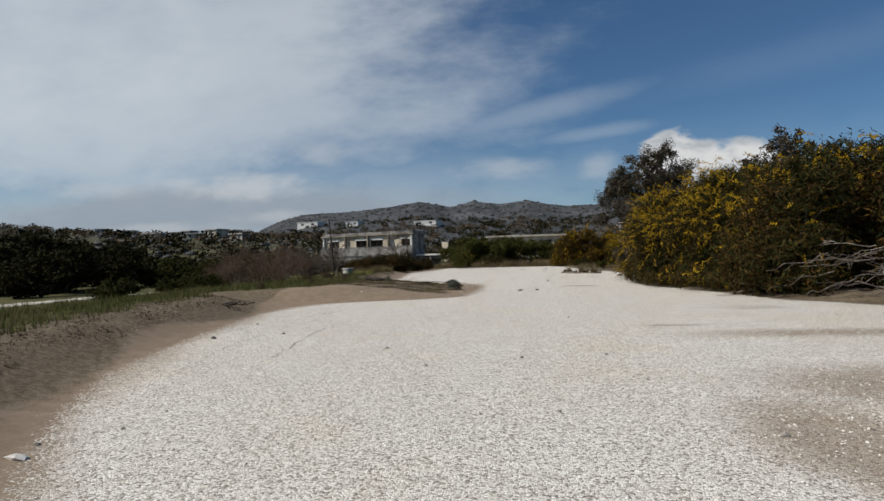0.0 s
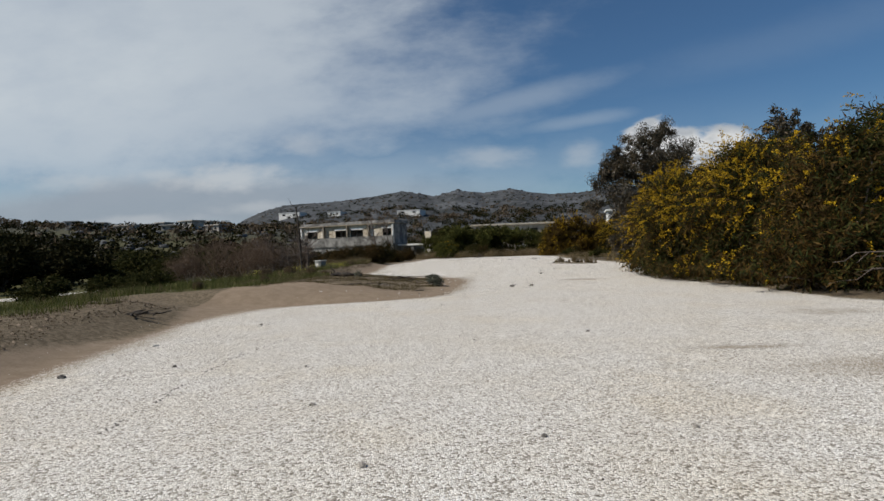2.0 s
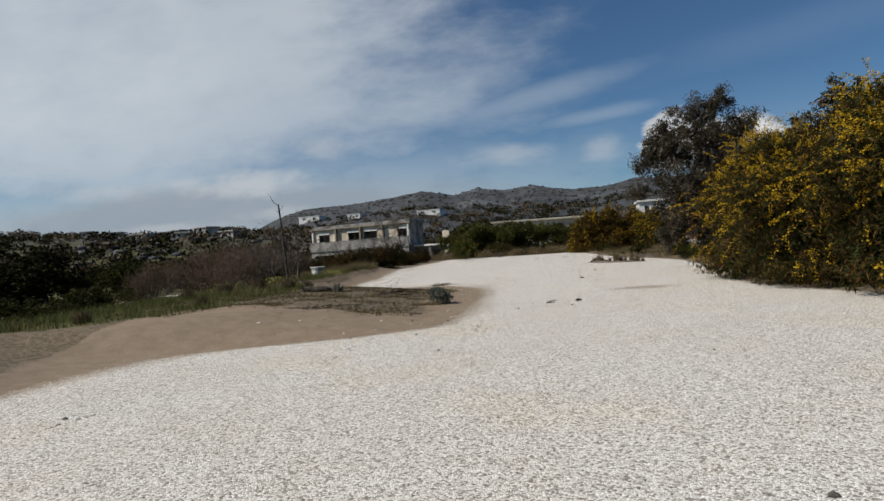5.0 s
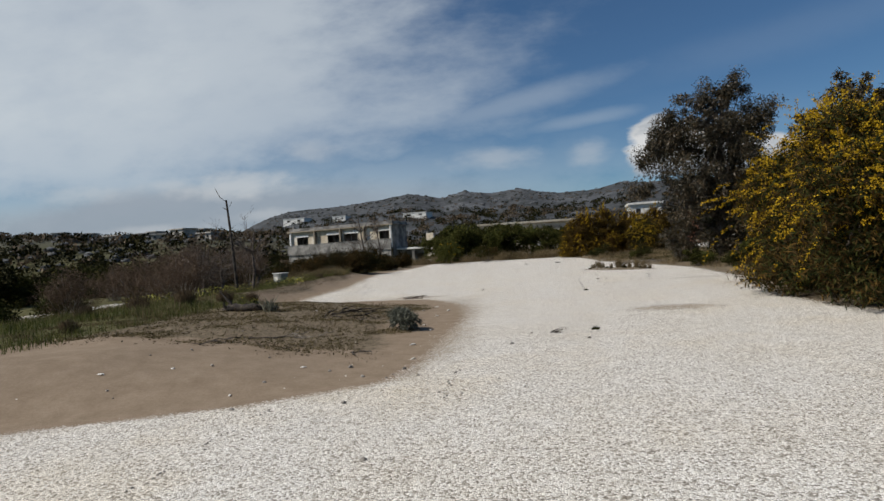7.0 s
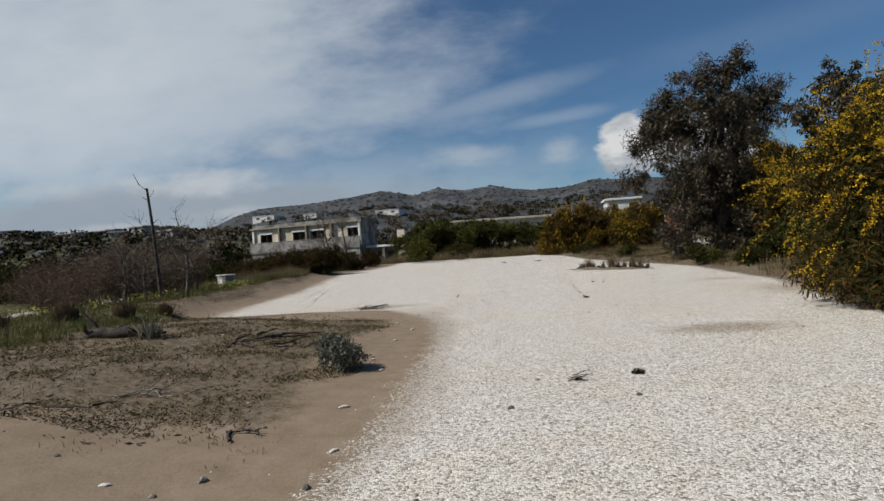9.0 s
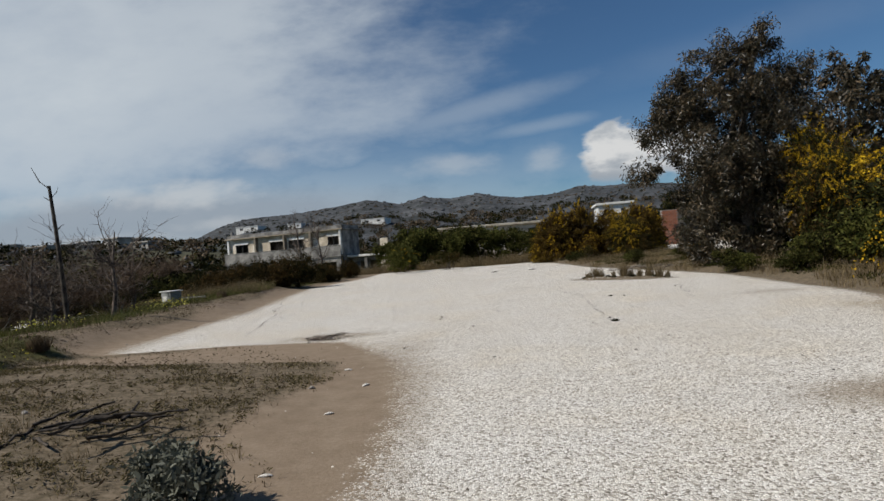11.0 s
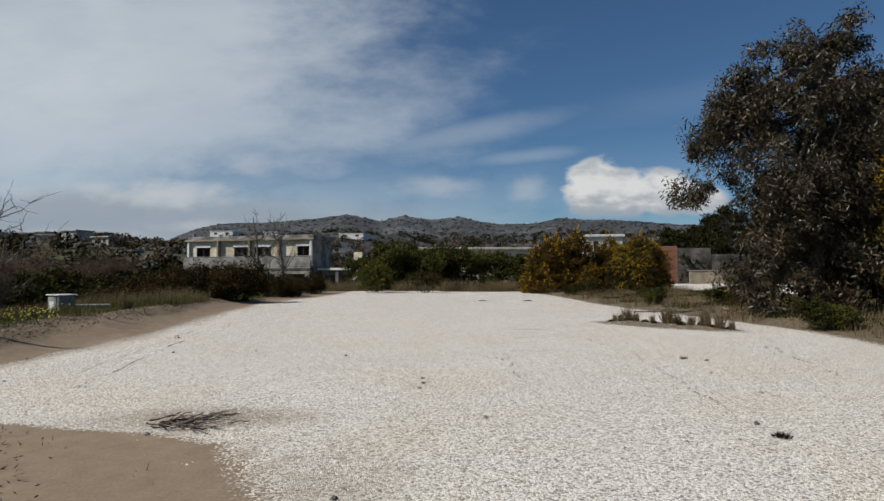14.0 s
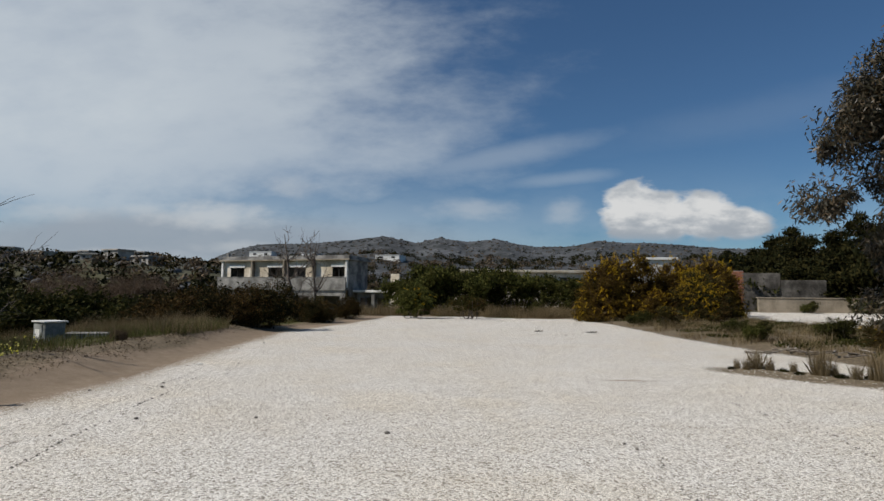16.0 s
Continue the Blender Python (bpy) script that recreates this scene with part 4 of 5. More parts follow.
def derelict_house():
    h = thing("derelict_house", (-12.1, 87.2, -0.9), "derelict two-storey house with cream walls and grey balcony", "house", turn=-18)
    W, D = 16.5, 5.0
    # local: x from -W to 0, front at y = 0, z from the ground
    holes = [(-15.4, -13.5, 3.25, 5.45), (-10.2, -8.2, 3.25, 5.45), (-7.5, -5.3, 3.25, 5.45), (-1.95, -0.45, 3.25, 5.45)]
    wall_with_openings("upper_wall", h, -W + 0.25, -0.25, 0.65, 0.2, 3.2, 6.17, holes, M_PLASTER, "cream plaster wall with stains")
    for a, b, lo, hi in holes:
        win = box_part("window", (a - 0.12, b + 0.12, 0.56, 0.646, hi + 0.0, hi + 0.30), M_WHITE, h, "", 0)
        for x in (a, b - 0.08, (a + b) / 2 - 0.04):
            box_part("frame_post", (x, x + 0.08, 0.72, 0.79, lo, hi), M_SHUTTER, win, "", 0)
        box_part("frame_rail", (a + 0.085, b - 0.085, 0.73, 0.78, hi - 0.09, hi - 0.004), M_SHUTTER, win, "", 0)
    box_part("back_wall", (-W, 0, D - 0.2, D, 0, 6.17), M_CONC, h)
    box_part("side_wall", (-0.22, 0, 0.8, D - 0.203, 0, 6.17), M_CONC, h, "bare grey concrete side wall")
    box_part("side_wall", (-W, -W + 0.22, 0.8, D - 0.203, 0, 6.17), M_CONC, h)
    box_part("floor_slab", (-W - 0.05, 0.05, 0.02, D - 0.21, 2.95, 3.19), M_CONC, h)
    box_part("room_wall", (-W + 0.3, -0.3, 3.0, 3.15, 3.2, 6.16), M_ROOM, h)
    for x in (-12.1, -7.85, -4.1):
        box_part("room_wall", (x - 0.07, x + 0.07, 0.86, 2.99, 3.2, 6.16), M_ROOM, h)
    box_part("roof", (-W - 0.3, 0.3, 0.28, D + 0.25, 6.18, 6.36), M_CONC, h, "flat concrete roof with an overhang")
    box_part("parapet", (-W - 0.1, 0.1, 0.60, 0.80, 6.365, 6.72), M_CONC, h, "low grey roof parapet")
    box_part("parapet", (-0.1, 0.1, 0.81, D, 6.365, 6.70), M_CONC, h)
    box_part("parapet", (-W - 0.1, -W + 0.1, 0.81, D, 6.365, 6.70), M_CONC, h)
    box_part("fascia", (-W - 0.31, 0.31, 0.23, 0.277, 6.16, 6.30), M_BEIGE, h, "weathered brown fascia board", 0)
    for x in (-12.1, -7.85, -4.1):
        box_part("fin_wall", (x - 0.12, x + 0.12, 0.13, 0.645, 3.2, 6.17), M_BEIGE, h, "brown stained dividing fin")
    for x in (-W + 0.13, -0.13):
        box_part("column", (x - 0.14, x + 0.14, 0.36, 0.64, 3.2, 6.17), M_WHITE, h, "white painted column")
    box_part("balcony_parapet", (-W - 0.12, 0.12, -0.13, 0.01, 3.15, 4.28), M_CONC, h, "stained grey balcony parapet")
    box_part("balcony_band", (-W - 0.14, 0.14, -0.16, -0.135, 2.98, 3.14), M_CONC, h, "", 0)
    box_part("balcony_coping", (-W - 0.15, 0.15, -0.17, 0.05, 4.284, 4.36), M_CONC, h)
    low = [(-15.4, -12.9, 0.0, 2.4), (-11.4, -9.0, 0.0, 2.4), (-7.3, -4.9, 0.0, 2.4), (-3.5, -1.2, 0.0, 2.4)]
    wall_with_openings("lower_wall", h, -W + 0.23, -0.23, 1.5, 0.2, 0.0, 2.94, low, M_PLASTER)
    wall_with_openings("arcade", h, -W, 0.0, 0.03, 0.22, 0.0, 2.94, [(-15.9, -12.4, -0.1, 2.35), (-11.7, -8.4, -0.1, 2.35), (-7.6, -4.4, -0.1, 2.35), (-3.7, -0.6, -0.1, 2.35)], M_CONC, "grey arcade piers under the balcony")
    box_part("room_wall", (-W + 0.3, -0.3, 3.4, 3.55, 0, 2.94), M_ROOM, h)
    box_part("chimney", (-W + 0.1, -W + 0.42, 1.0, 1.35, 6.37, 7.15), M_CONC, h)
    # open porch to the side
    box_part("porch_roof", (0.05, 4.6, 1.6, 4.6, 2.75, 3.00), M_WHITE, h, "flat pale porch roof")
    box_part("porch_wall", (0.3, 4.5, 4.3, 4.5, 0.0, 2.74), M_ROOM, h)
    box_part("porch_pier", (2.2, 2.6, 1.75, 2.1, 0.0, 2.74), M_CONC, h)
    box_part("porch_pier", (4.6, 5.6, 1.4, 1.59, 0.0, 4.7), M_PLASTER, h, "tall cream end wall")
    # front and side walls added to keep light out of the porch
    wall_with_openings("porch_shade_front", h, 0.3, 4.5, 2.12, 0.18, 0.0, 2.74, [(0.7, 2.1, -0.1, 2.2), (2.7, 4.1, -0.1, 2.2)], M_CONC, "stained grey porch front added to darken the porch")
    box_part("porch_shade_side", (4.3, 4.5, 2.31, 4.29, 0.0, 2.74), M_CONC, h)
    return h


derelict_house()


def plain_house(where, size, turn, label, windows=2, material=None):
    w, d, t = size
    h = thing("house", where, label, "house", "houses on the slopes", turn=turn)
    span = w / windows
    holes = [(i * span + span * 0.35 - w / 2, i * span + span * 0.65 - w / 2, t * 0.4, t * 0.78) for i in range(windows)]
    wall_with_openings("front_wall", h, -w / 2, w / 2, 0, 0.25, -2.0, t, holes, material or M_WHITE)
    box_part("back_wall", (-w / 2, w / 2, d - 0.25, d, -2.0, t), material or M_WHITE, h)
    box_part("side_wall", (-w / 2, -w / 2 + 0.25, 0.253, d - 0.253, -2.0, t), material or M_WHITE, h)
    box_part("side_wall", (w / 2 - 0.25, w / 2, 0.253, d - 0.253, -2.0, t), material or M_WHITE, h)
    box_part("roof", (-w / 2 - 0.3, w / 2 + 0.3, -0.3, d + 0.3, t + 0.004, t + 0.3), material or M_WHITE, h, "flat pale roof")
    for a, b, lo, hi in holes:
        box_part("window", (a, b, 0.10, 0.14, lo, hi), M_SHUTTER, h, "", 0)
    return h


M_FARWALL = surface("old_off_white_render", [(0.1, (0.30, 0.275, 0.24)), (0.9, (0.50, 0.47, 0.42))], 0.5, 0.9, 0.2, 6, 0.3)
plain_house(on(-150, 444), (18, 12, 4.0), -12, "far white flat-roofed house on the slope", 2)
plain_house(on(-108, 420), (10, 12, 3.4), -10, "far white flat-roofed house on the slope", 2)
plain_house(on(-49, 388), (16, 12, 3.2), -14, "far white flat-roofed house on the slope", 2)
for x, y, w, t in ((-115, 158, 3.0, 1.5), (-93, 160, 2.6, 1.3), (-96, 152, 4.6, 1.2), (-90.5, 161, 3.0, 1.6), (-77.5, 161, 3.4, 1.5), (-68, 146, 4.2, 1.6), (-104, 154, 3.0, 1.4), (-82, 150, 3.6, 1.2)):
    plain_house(on(x, y), (w, 3.5, t), x * 7 % 40 - 20, "small pale house among scrub on the ridge", 2, M_FARWALL)
plain_house((8.5, 101, 2.0), (18, 8, 2.7), 4, "long low building with a pale flat roof", 6, M_PLASTER)
plain_house((24.5, 101, 3.6), (4.6, 6, 2.8), -8, "small white house behind the acacias", 2)
plain_house(on(-76.5, 149), (4.6, 4, 2.2), -20, "small pale house on the ridge", 1, M_FARWALL)


# ---- walls beyond the second gravel area ----
def brick_wall():
    x, y, w, t = 22.4, 75.0, 1.55, 3.4
    ob = thing("brick_wall", on(x, y), "red brick wall end with worn mortar", "wall")
    box_part("core", (-w / 2 + 0.02, w / 2 - 0.02, 0.02, 0.33, -0.3, t - 0.02), M_MORTAR, ob, "", 0)
    bm = bmesh.new()
    box(bm, -0.17, 0.17, -0.05, 0.05, -0.055, 0.055)
    bmesh.ops.bevel(bm, geom=bm.edges[:], offset=0.012, segments=1, affect="EDGES")
    me = bpy.data.meshes.new("brick")
    bm.to_mesh(me)
    bm.free()
    me.materials.append(M_BRICK)
    rng = np.random.RandomState(8)
    for r in range(26):
        for c in range(4):
            b = new("brick", me)
            b.parent = ob
            b.location = (-w / 2 + 0.18 + c * 0.365 + (0.09 if r % 2 else -0.05), 0.03 + rng.uniform(-0.012, 0.012), 0.06 + r * 0.128)
    return ob


brick_wall()
wall = thing("concrete_wall", on(27.0, 77.5), "dark stained concrete retaining wall", "wall", turn=-6)
box_part("panel", (-3.2, 0.4, 0, 0.3, -0.4, 3.3), M_OLDWALL, wall)
box_part("panel", (0.45, 4.0, 0.0, 0.3, -0.4, 2.7), M_OLDWALL, wall)
wall = thing("garden_wall", on(29.0, 74.5), "low beige rendered garden wall", "wall", turn=-4)
box_part("panel", (-4.8, 6.0, 0, 0.28, -0.3, 1.15), M_BEIGE, wall)
box_part("coping", (-4.9, 6.1, -0.05, 0.33, 1.155, 1.24), M_BEIGE, wall)
for k, (x, y, s) in enumerate(((24, 82, 1.5), (28, 84, 1.7), (33, 83, 1.6), (38, 80, 1.8), (43, 78, 1.9), (20.5, 80, 1.2), (36, 74, 1.0), (48, 74, 2.2), (31, 79.5, 1.3), (26, 80, 1.5), (34.5, 79.5, 1.6), (39.5, 78, 1.7))):
    place(big_dark if k % 3 else olive, x, y, k * 67, s, s * (1.0 if x < 34 else 1.3))
for k, (x, y, s) in enumerate(((27.5, 73.6, 0.5), (31.5, 73.4, 0.7), (33.0, 73.2, 0.6))):
    place(under, x, y, k * 100, s)

def pine(name, seed, where, tall, label):
    rng = np.random.RandomState(seed)
    ob = thing(name, where, label, "tree")
    blobs = [(rng.normal(0, 0.5), rng.normal(0, 0.5), tall * f, r, r, 0.9) for f, r in ((0.25, 2.6), (0.4, 2.8), (0.55, 2.4), (0.7, 1.9), (0.83, 1.3), (0.93, 0.7))]
    c, p = crown_points(rng, blobs, 230, 60, 0.7, 0.6, 0.5)
    part("crown", leaf_mesh(rng, p, 0.36, 0.12, 0.0, 0.3), M_DARK, ob, "dark green needle crown")
    part("trunk", tubes([[((0, 0, -0.3), 0.24), ((0.1, 0, tall * 0.5), 0.15), ((0, 0, tall * 0.95), 0.03)]], 8), M_BARK, ob, smooth=True)
    for k in range(12):
        z = tall * rng.uniform(0.2, 0.8)
        part("limb", tubes([wander(rng, (0, 0, z), c[rng.randint(len(c))], 0.07, 0.02, 5, 0.08)], 5), M_BARK, ob)
    return ob


pine_tree = pine("pine_tree", 121, on(33.0, 88.0), 8.5, "dark spreading pine on the slope")
for x, y, a, s in ((38, 86, 50, 1.05), (42.5, 84, 140, 1.15), (47, 88, 200, 1.3), (53, 84, 20, 1.4), (29.0, 92, 300, 0.75), (24.5, 104, 80, 0.7), (60, 82, 100, 1.5), (36, 98, 10, 0.95), (66, 76, 30, 1.5), (33.5, 84.5, 170, 0.95), (44.5, 92, 250, 1.25), (50, 80, 310, 1.2)):
    place(pine_tree, x, y, a, s)

# ---- utility box ----
ub = thing("utility_box", on(-9.55, 40.6), "weathered grey metal utility box with overhanging lid", "utility box", turn=-32)
box_part("body", (-0.31, 0.31, -0.22, 0.22, -0.05, 0.52), M_METAL, ub, "", 0.012)
box_part("lid", (-0.36, 0.36, -0.27, 0.27, 0.523, 0.56), M_WHITE, ub, "pale overhanging lid", 0.01)
door = box_part("door", (-0.28, 0.18, -0.24, -0.223, 0.02, 0.48), M_METAL, ub, "grey access door", 0.006)
box_part("vent", (-0.18, 0.06, -0.248, -0.242, 0.16, 0.36), M_WHITE, door, "", 0)
slab = thing("concrete_slab", on(-9.2, 41.6), "pale broken concrete slab lying in the grass", "slab", turn=20)
box_part("slab_body", (-0.5, 0.5, -0.3, 0.3, -0.05, 0.16), M_CONC, slab, "", 0.02)


# ---- loose things on the ground ----
def twig_pile(where, seed, n, spread_xy, length, label, material, high=0.12, r=0.010, name="twig_pile", category="twigs"):
    rng = np.random.RandomState(seed)
    ob = thing(name, where, label, category)
    for k in range(n):
        a = np.array([rng.normal(0, spread_xy[0]), rng.normal(0, spread_xy[1]), rng.uniform(0.008, high)])
        an = rng.normal(0.2, 0.7)
        le = length * rng.uniform(0.4, 1.3)
        b = a + np.array([math.cos(an) * le, math.sin(an) * le, rng.uniform(-0.03, 0.05)])
        b[2] = max(b[2], 0.01)
        part("twig", tubes([wander(rng, a, b, r * rng.uniform(0.6, 1.4), r * 0.5, 4, 0.10)], 5), material, ob)
    return ob


twig_pile(on(-1.1, 28.75), 81, 36, (0.15, 0.10), 0.22, "heap of broken dry twigs on sand", M_TWIG, 0.05, 0.008)
twig_pile(on(-0.95, 28.7), 80, 14, (0.16, 0.10), 0.20, "pale broken twigs on sand", M_DEAD, 0.06, 0.008)
twig_pile(on(-1.15, 28.75), 82, 5, (0.14, 0.08), 0.24, "dark broken twigs on sand", M_CHAR, 0.04, 0.011)
twig_pile(on(-1.7, 22.9), 83, 14, (0.30, 0.12), 0.5, "dark dead branches on the sandy mound", M_CHAR, 0.14, 0.018)
twig_pile(on(-0.55, 19.4), 84, 3, (0.08, 0.08), 0.42, "dark broken stick on the sand", M_CHAR, 0.04, 0.013)
twig_pile(on(-1.7, 20.1), 85, 6, (0.25, 0.08), 0.55, "thin dry sticks on the sand", M_DEAD, 0.04, 0.010)
twig_pile(on(-2.6, 19.4), 86, 7, (0.35, 0.15), 0.4, "thin dry sticks on the sand", M_CHAR, 0.05, 0.010)
twig_pile(on(-5.2, 12.9), 87, 10, (0.22, 0.06), 0.34, "dark rotten branches on the bank", M_CHAR, 0.05, 0.020)
twig_pile(on(2.3, 20.6), 88, 7, (0.06, 0.06), 0.20, "withered twigs lying on gravel", M_CHAR, 0.05, 0.007)
for k, (x, y, s, z) in enumerate(((9.3, 44.6, 0.32, 0.32), (10.8, 49.0, 0.5, 0.40), (9.4, 52.5, 0.4, 0.4), (11.9, 45.2, 0.48, 0.36), (9.2, 56.0, 0.5, 0.5), (11.0, 41.6, 0.55, 0.32), (9.9, 36.2, 0.45, 0.35), (10.6, 34.4, 0.5, 0.4))):
    place((under, olive, aca_b)[k % 3], x, y, k * 83, s * (0.7 if k % 3 else 1), z * (0.6 if k % 3 else 1), label="low bush in the grass of the verge")
for k, (x, y) in enumerate(((8.2, 41.5), (9.3, 40.4), (10.4, 39.6))):
    twig_pile(on(x, y), 90 + k, 9, (0.5, 0.2), 1.0, "fallen dry branches at the verge", M_DEAD, 0.14, 0.022)


def log_stump():
    rng = np.random.RandomState(95)
    ob = thing("driftwood_log", on(-3.75, 22.9), "blackened driftwood log with an upright broken branch", "log")
    body = [((-0.30, 0, 0.03), 0.03), ((-0.18, 0.02, 0.07), 0.055), ((-0.05, 0.03, 0.08), 0.062), ((0.12, -0.02, 0.06), 0.050), ((0.30, 0.03, 0.07), 0.058), ((0.48, 0.0, 0.05), 0.040), ((0.66, 0.05, 0.05), 0.034), ((0.85, 0.02, 0.03), 0.012)]
    part("log_body", tubes([[(p, r * 1.45) for p, r in body]], 8), M_CHAR, ob)
    part("branch", tubes([[((-0.12, 0, 0.09), 0.045), ((-0.16, 0.02, 0.20), 0.034), ((-0.25, 0, 0.30), 0.022), ((-0.38, 0.02, 0.46), 0.006)]], 7), M_CHAR, ob)
    part("branch", tubes([[((-0.2, 0, 0.05), 0.035), ((-0.26, -0.05, 0.13), 0.025), ((-0.24, -0.08, 0.22), 0.010)]], 6), M_CHAR, ob)
    for k in range(9):
        x = rng.uniform(-0.2, 0.6)
        tip = (x + rng.normal(0, 0.16), rng.normal(0, 0.2), rng.uniform(0.03, 0.2))
        part("splinter", tubes([wander(rng, (x, 0, 0.06), tip, 0.018, 0.005, 4, 0.12)], 5), M_CHAR, ob)
    return ob


log_stump()
sage = shrub("sage_bush", 96, [(0, 0, 0.20, 0.26, 0.25, 0.18), (-0.12, 0.1, 0.23, 0.18, 0.18, 0.13)], 70, 70, 0.09, (0.045, 0.018), M_SAGE, "small silvery-green sage bush on the sandy mound", "shrub", 9, 0.008, M_CHAR, on(-0.15, 21.6))


def branch_pile():
    """Cut fronds and branches, grey and dry, heaped on the verge."""
    rng = np.random.RandomState(99)
    ob = thing("branch_pile", on(11.2, 12.7), "heap of cut dry grey branches and fronds", "branch pile")
    for k in range(110):
        a = np.array([rng.normal(0.6, 1.0), rng.normal(0, 0.7), rng.uniform(0.05, 1.25)])
        d = np.array([-rng.uniform(0.6, 1.5), rng.normal(-0.1, 0.35), rng.uniform(-0.45, 0.15)])
        e = a + d
        e[2] = max(e[2], 0.04)
        paths = [wander(rng, a, e, 0.022, 0.008, 6, 0.10)]
        limb = part("branch", tubes(paths, 4), M_TWIG if k % 4 else M_DEAD, ob)
        for j in range(3):
            b = np.array(paths[0][1 + rng.randint(5)][0])
            t = b + unit(rng, 1)[0] * np.array([0.3, 0.3, 0.2]) + d * 0.2
            t[2] = max(t[2], 0.03)
            part("twig", tubes([[(tuple(b), 0.010), (tuple((b + t) / 2 + rng.normal(0, 0.02, 3)), 0.008), (tuple(t), 0.003)]], 4), M_TWIG if k % 4 else M_DEAD, limb)
    return ob


branch_pile()


# ---- tufts and stones on the gravel ----
def tuft(name, seed, n, h, rad, material, label, width=0.010, lean=0.7, fan=3.0):
    rng = np.random.RandomState(seed)
    ob = thing(name, (0, 0, 0), label, "grass tuft", "tufts on the lot")
    an, r = rng.uniform(0, 6.28, n), rad * rng.random(n) ** 0.7
    roots = np.stack([np.cos(an) * r, np.sin(an) * r, np.full(n, -0.01)], 1)
    part("tussock", blade_mesh(rng, roots, h, width, lean, fan), material, ob)
    return ob


dry_tuft = tuft("dry_grass_tuft", 101, 520, 0.56, 0.15, M_DRY, "dry straw-coloured grass tuft", 0.004, 1.0, 1.3)
dry_tuft.matrix_basis = pose(*on(6.8, 37.3))
small_tuft = tuft("weed_tuft", 102, 170, 0.07, 0.065, M_DARK, "small dark weed growing through the gravel", 0.008, 1.3, 2.0)
small_tuft.matrix_basis = pose(*on(2.96, 20.78))
for f, d, s in ((-0.62, 0.1, 0.8), (0.62, 0.1, 0.9), (0.85, 0.0, 0.75), (-0.45, 0.0, 0.5), (0.2, 0.15, 0.5), (-0.85, 0.1, 0.4), (0.45, -0.1, 0.55), (-0.2, 0.1, 0.4), (1.0, 0.1, 0.5), (-0.7, -0.1, 0.45), (0.05, 0.0, 0.6)):
    place(dry_tuft, 6.7 + 1.1 * f + 0.6 * d, 37.4 - 1.0 * f + 0.7 * d, f * 500, s)
for f, d, s in ((-0.9, 0, 1.2), (-0.55, 0.2, 1.6), (-0.3, 0, 1.5), (0.1, 0.2, 1.4), (0.3, -0.1, 1.7), (0.55, 0.2, 1.5), (0.75, 0, 1.4), (-0.1, -0.2, 1.3), (0.95, 0.1, 1.2)):
    place(small_tuft, 6.7 + 1.1 * f + 0.6 * d, 37.4 - 1.0 * f + 0.7 * d, f * 300, s, s * 0.8)
for x, y, s, z in ((3.97, 28.24, 1.1, 0.8), (5.04, 32.5, 0.9, 0.5), (5.3, 32.3, 0.5, 0.4), (7.03, 33.7, 0.5, 0.3), (3.5, 50.2, 3.0, 0.7), (5.5, 49.8, 3.2, 0.8), (1.03, 30.95, 0.35, 0.3), (0.03, 7.15, 0.35, 0.3), (1.8, 25.8, 0.3, 0.2), (4.2, 48.0, 0.8, 0.3)):
    place(small_tuft, x, y, x * 77, s, z)


spiky = tuft("spiky_plant", 104, 60, 0.30, 0.12, M_SAGE, "small grey-green spiky plant beside the driftwood log", 0.030, 0.9, 2.6)
spiky["category"] = "plant"
spiky.matrix_basis = pose(*on(-3.0, 22.7))
brown_tuft = tuft("brown_grass_tussock", 103, 1300, 0.42, 0.24, M_BROWN, "dark brown withered grass tussock on the bank", 0.006, 0.75, 0.6)
brown_tuft.matrix_basis = pose(*on(-6.7, 26.2))
for x, y, s in ((-6.1, 27.2, 0.9), (-7.4, 25.3, 1.0), (-5.8, 28.3, 0.7), (-8.3, 24.6, 0.8), (-5.6, 20.6, 0.6), (-6.4, 17.8, 0.6), (-7.2, 39.6, 0.7)):
    place(brown_tuft, x, y, x * 60, s)


def stone(seed):
    rng = np.random.RandomState(seed)
    bm = bmesh.new()
    bmesh.ops.create_icosphere(bm, subdivisions=1, radius=0.05)
    for v in bm.verts:
        v.co = Vector((v.co.x * 1.2, v.co.y * 0.9, v.co.z * 0.6 + 0.018)) * rng.uniform(0.75, 1.2)
    return bm


st = part("stone", stone(3), M_STONE)
st.matrix_basis = pose(*on(-3.24, 8.47))
tagged(st, "small dark stone lying on pale gravel", "stone", "stones on the lot")
chalk = surface("chalk_white_stone", [(0.1, (0.52, 0.49, 0.43)), (0.9, (0.74, 0.71, 0.66))], 25, 0.9, 0.3, 90, 0.2)
pale = part("stone", stone(5), chalk)
pale.matrix_basis = pose(*on(-1.55, 2.55)) @ Matrix.Diagonal((1.7, 1.2, 0.8, 1))
tagged(pale, "pale flat stone lying on the sand", "stone", "stones on the lot")
for x, y, k in ((0.19, 20.1, 0.6), (-3.4, 10.6, 0.7), (0.35, 19.0, 0.5), (0.1, 22.2, 0.5), (0.3, 21.6, 0.45), (-0.9, 18.4, 0.4), (-2.3, 18.0, 0.4), (-2.9, 17.6, 0.5), (0.0, 25.6, 0.6), (0.35, 24.7, 0.6), (0.2, 23.6, 0.5), (-1.3, 17.3, 0.35), (-4.6, 38.0, 0.8), (-5.0, 40.5, 0.9)):
    place(pale, x, y, x * 190, k)
srng = np.random.RandomState(17)
spots = [(1.13, 10.75), (-2.2, 8.98), (-2.4, 10.63), (3.0, 10.9), (0.04, 7.15), (1.79, 25.8), (1.04, 30.94), (-4.7, 37.2), (-3.6, 9.9)]
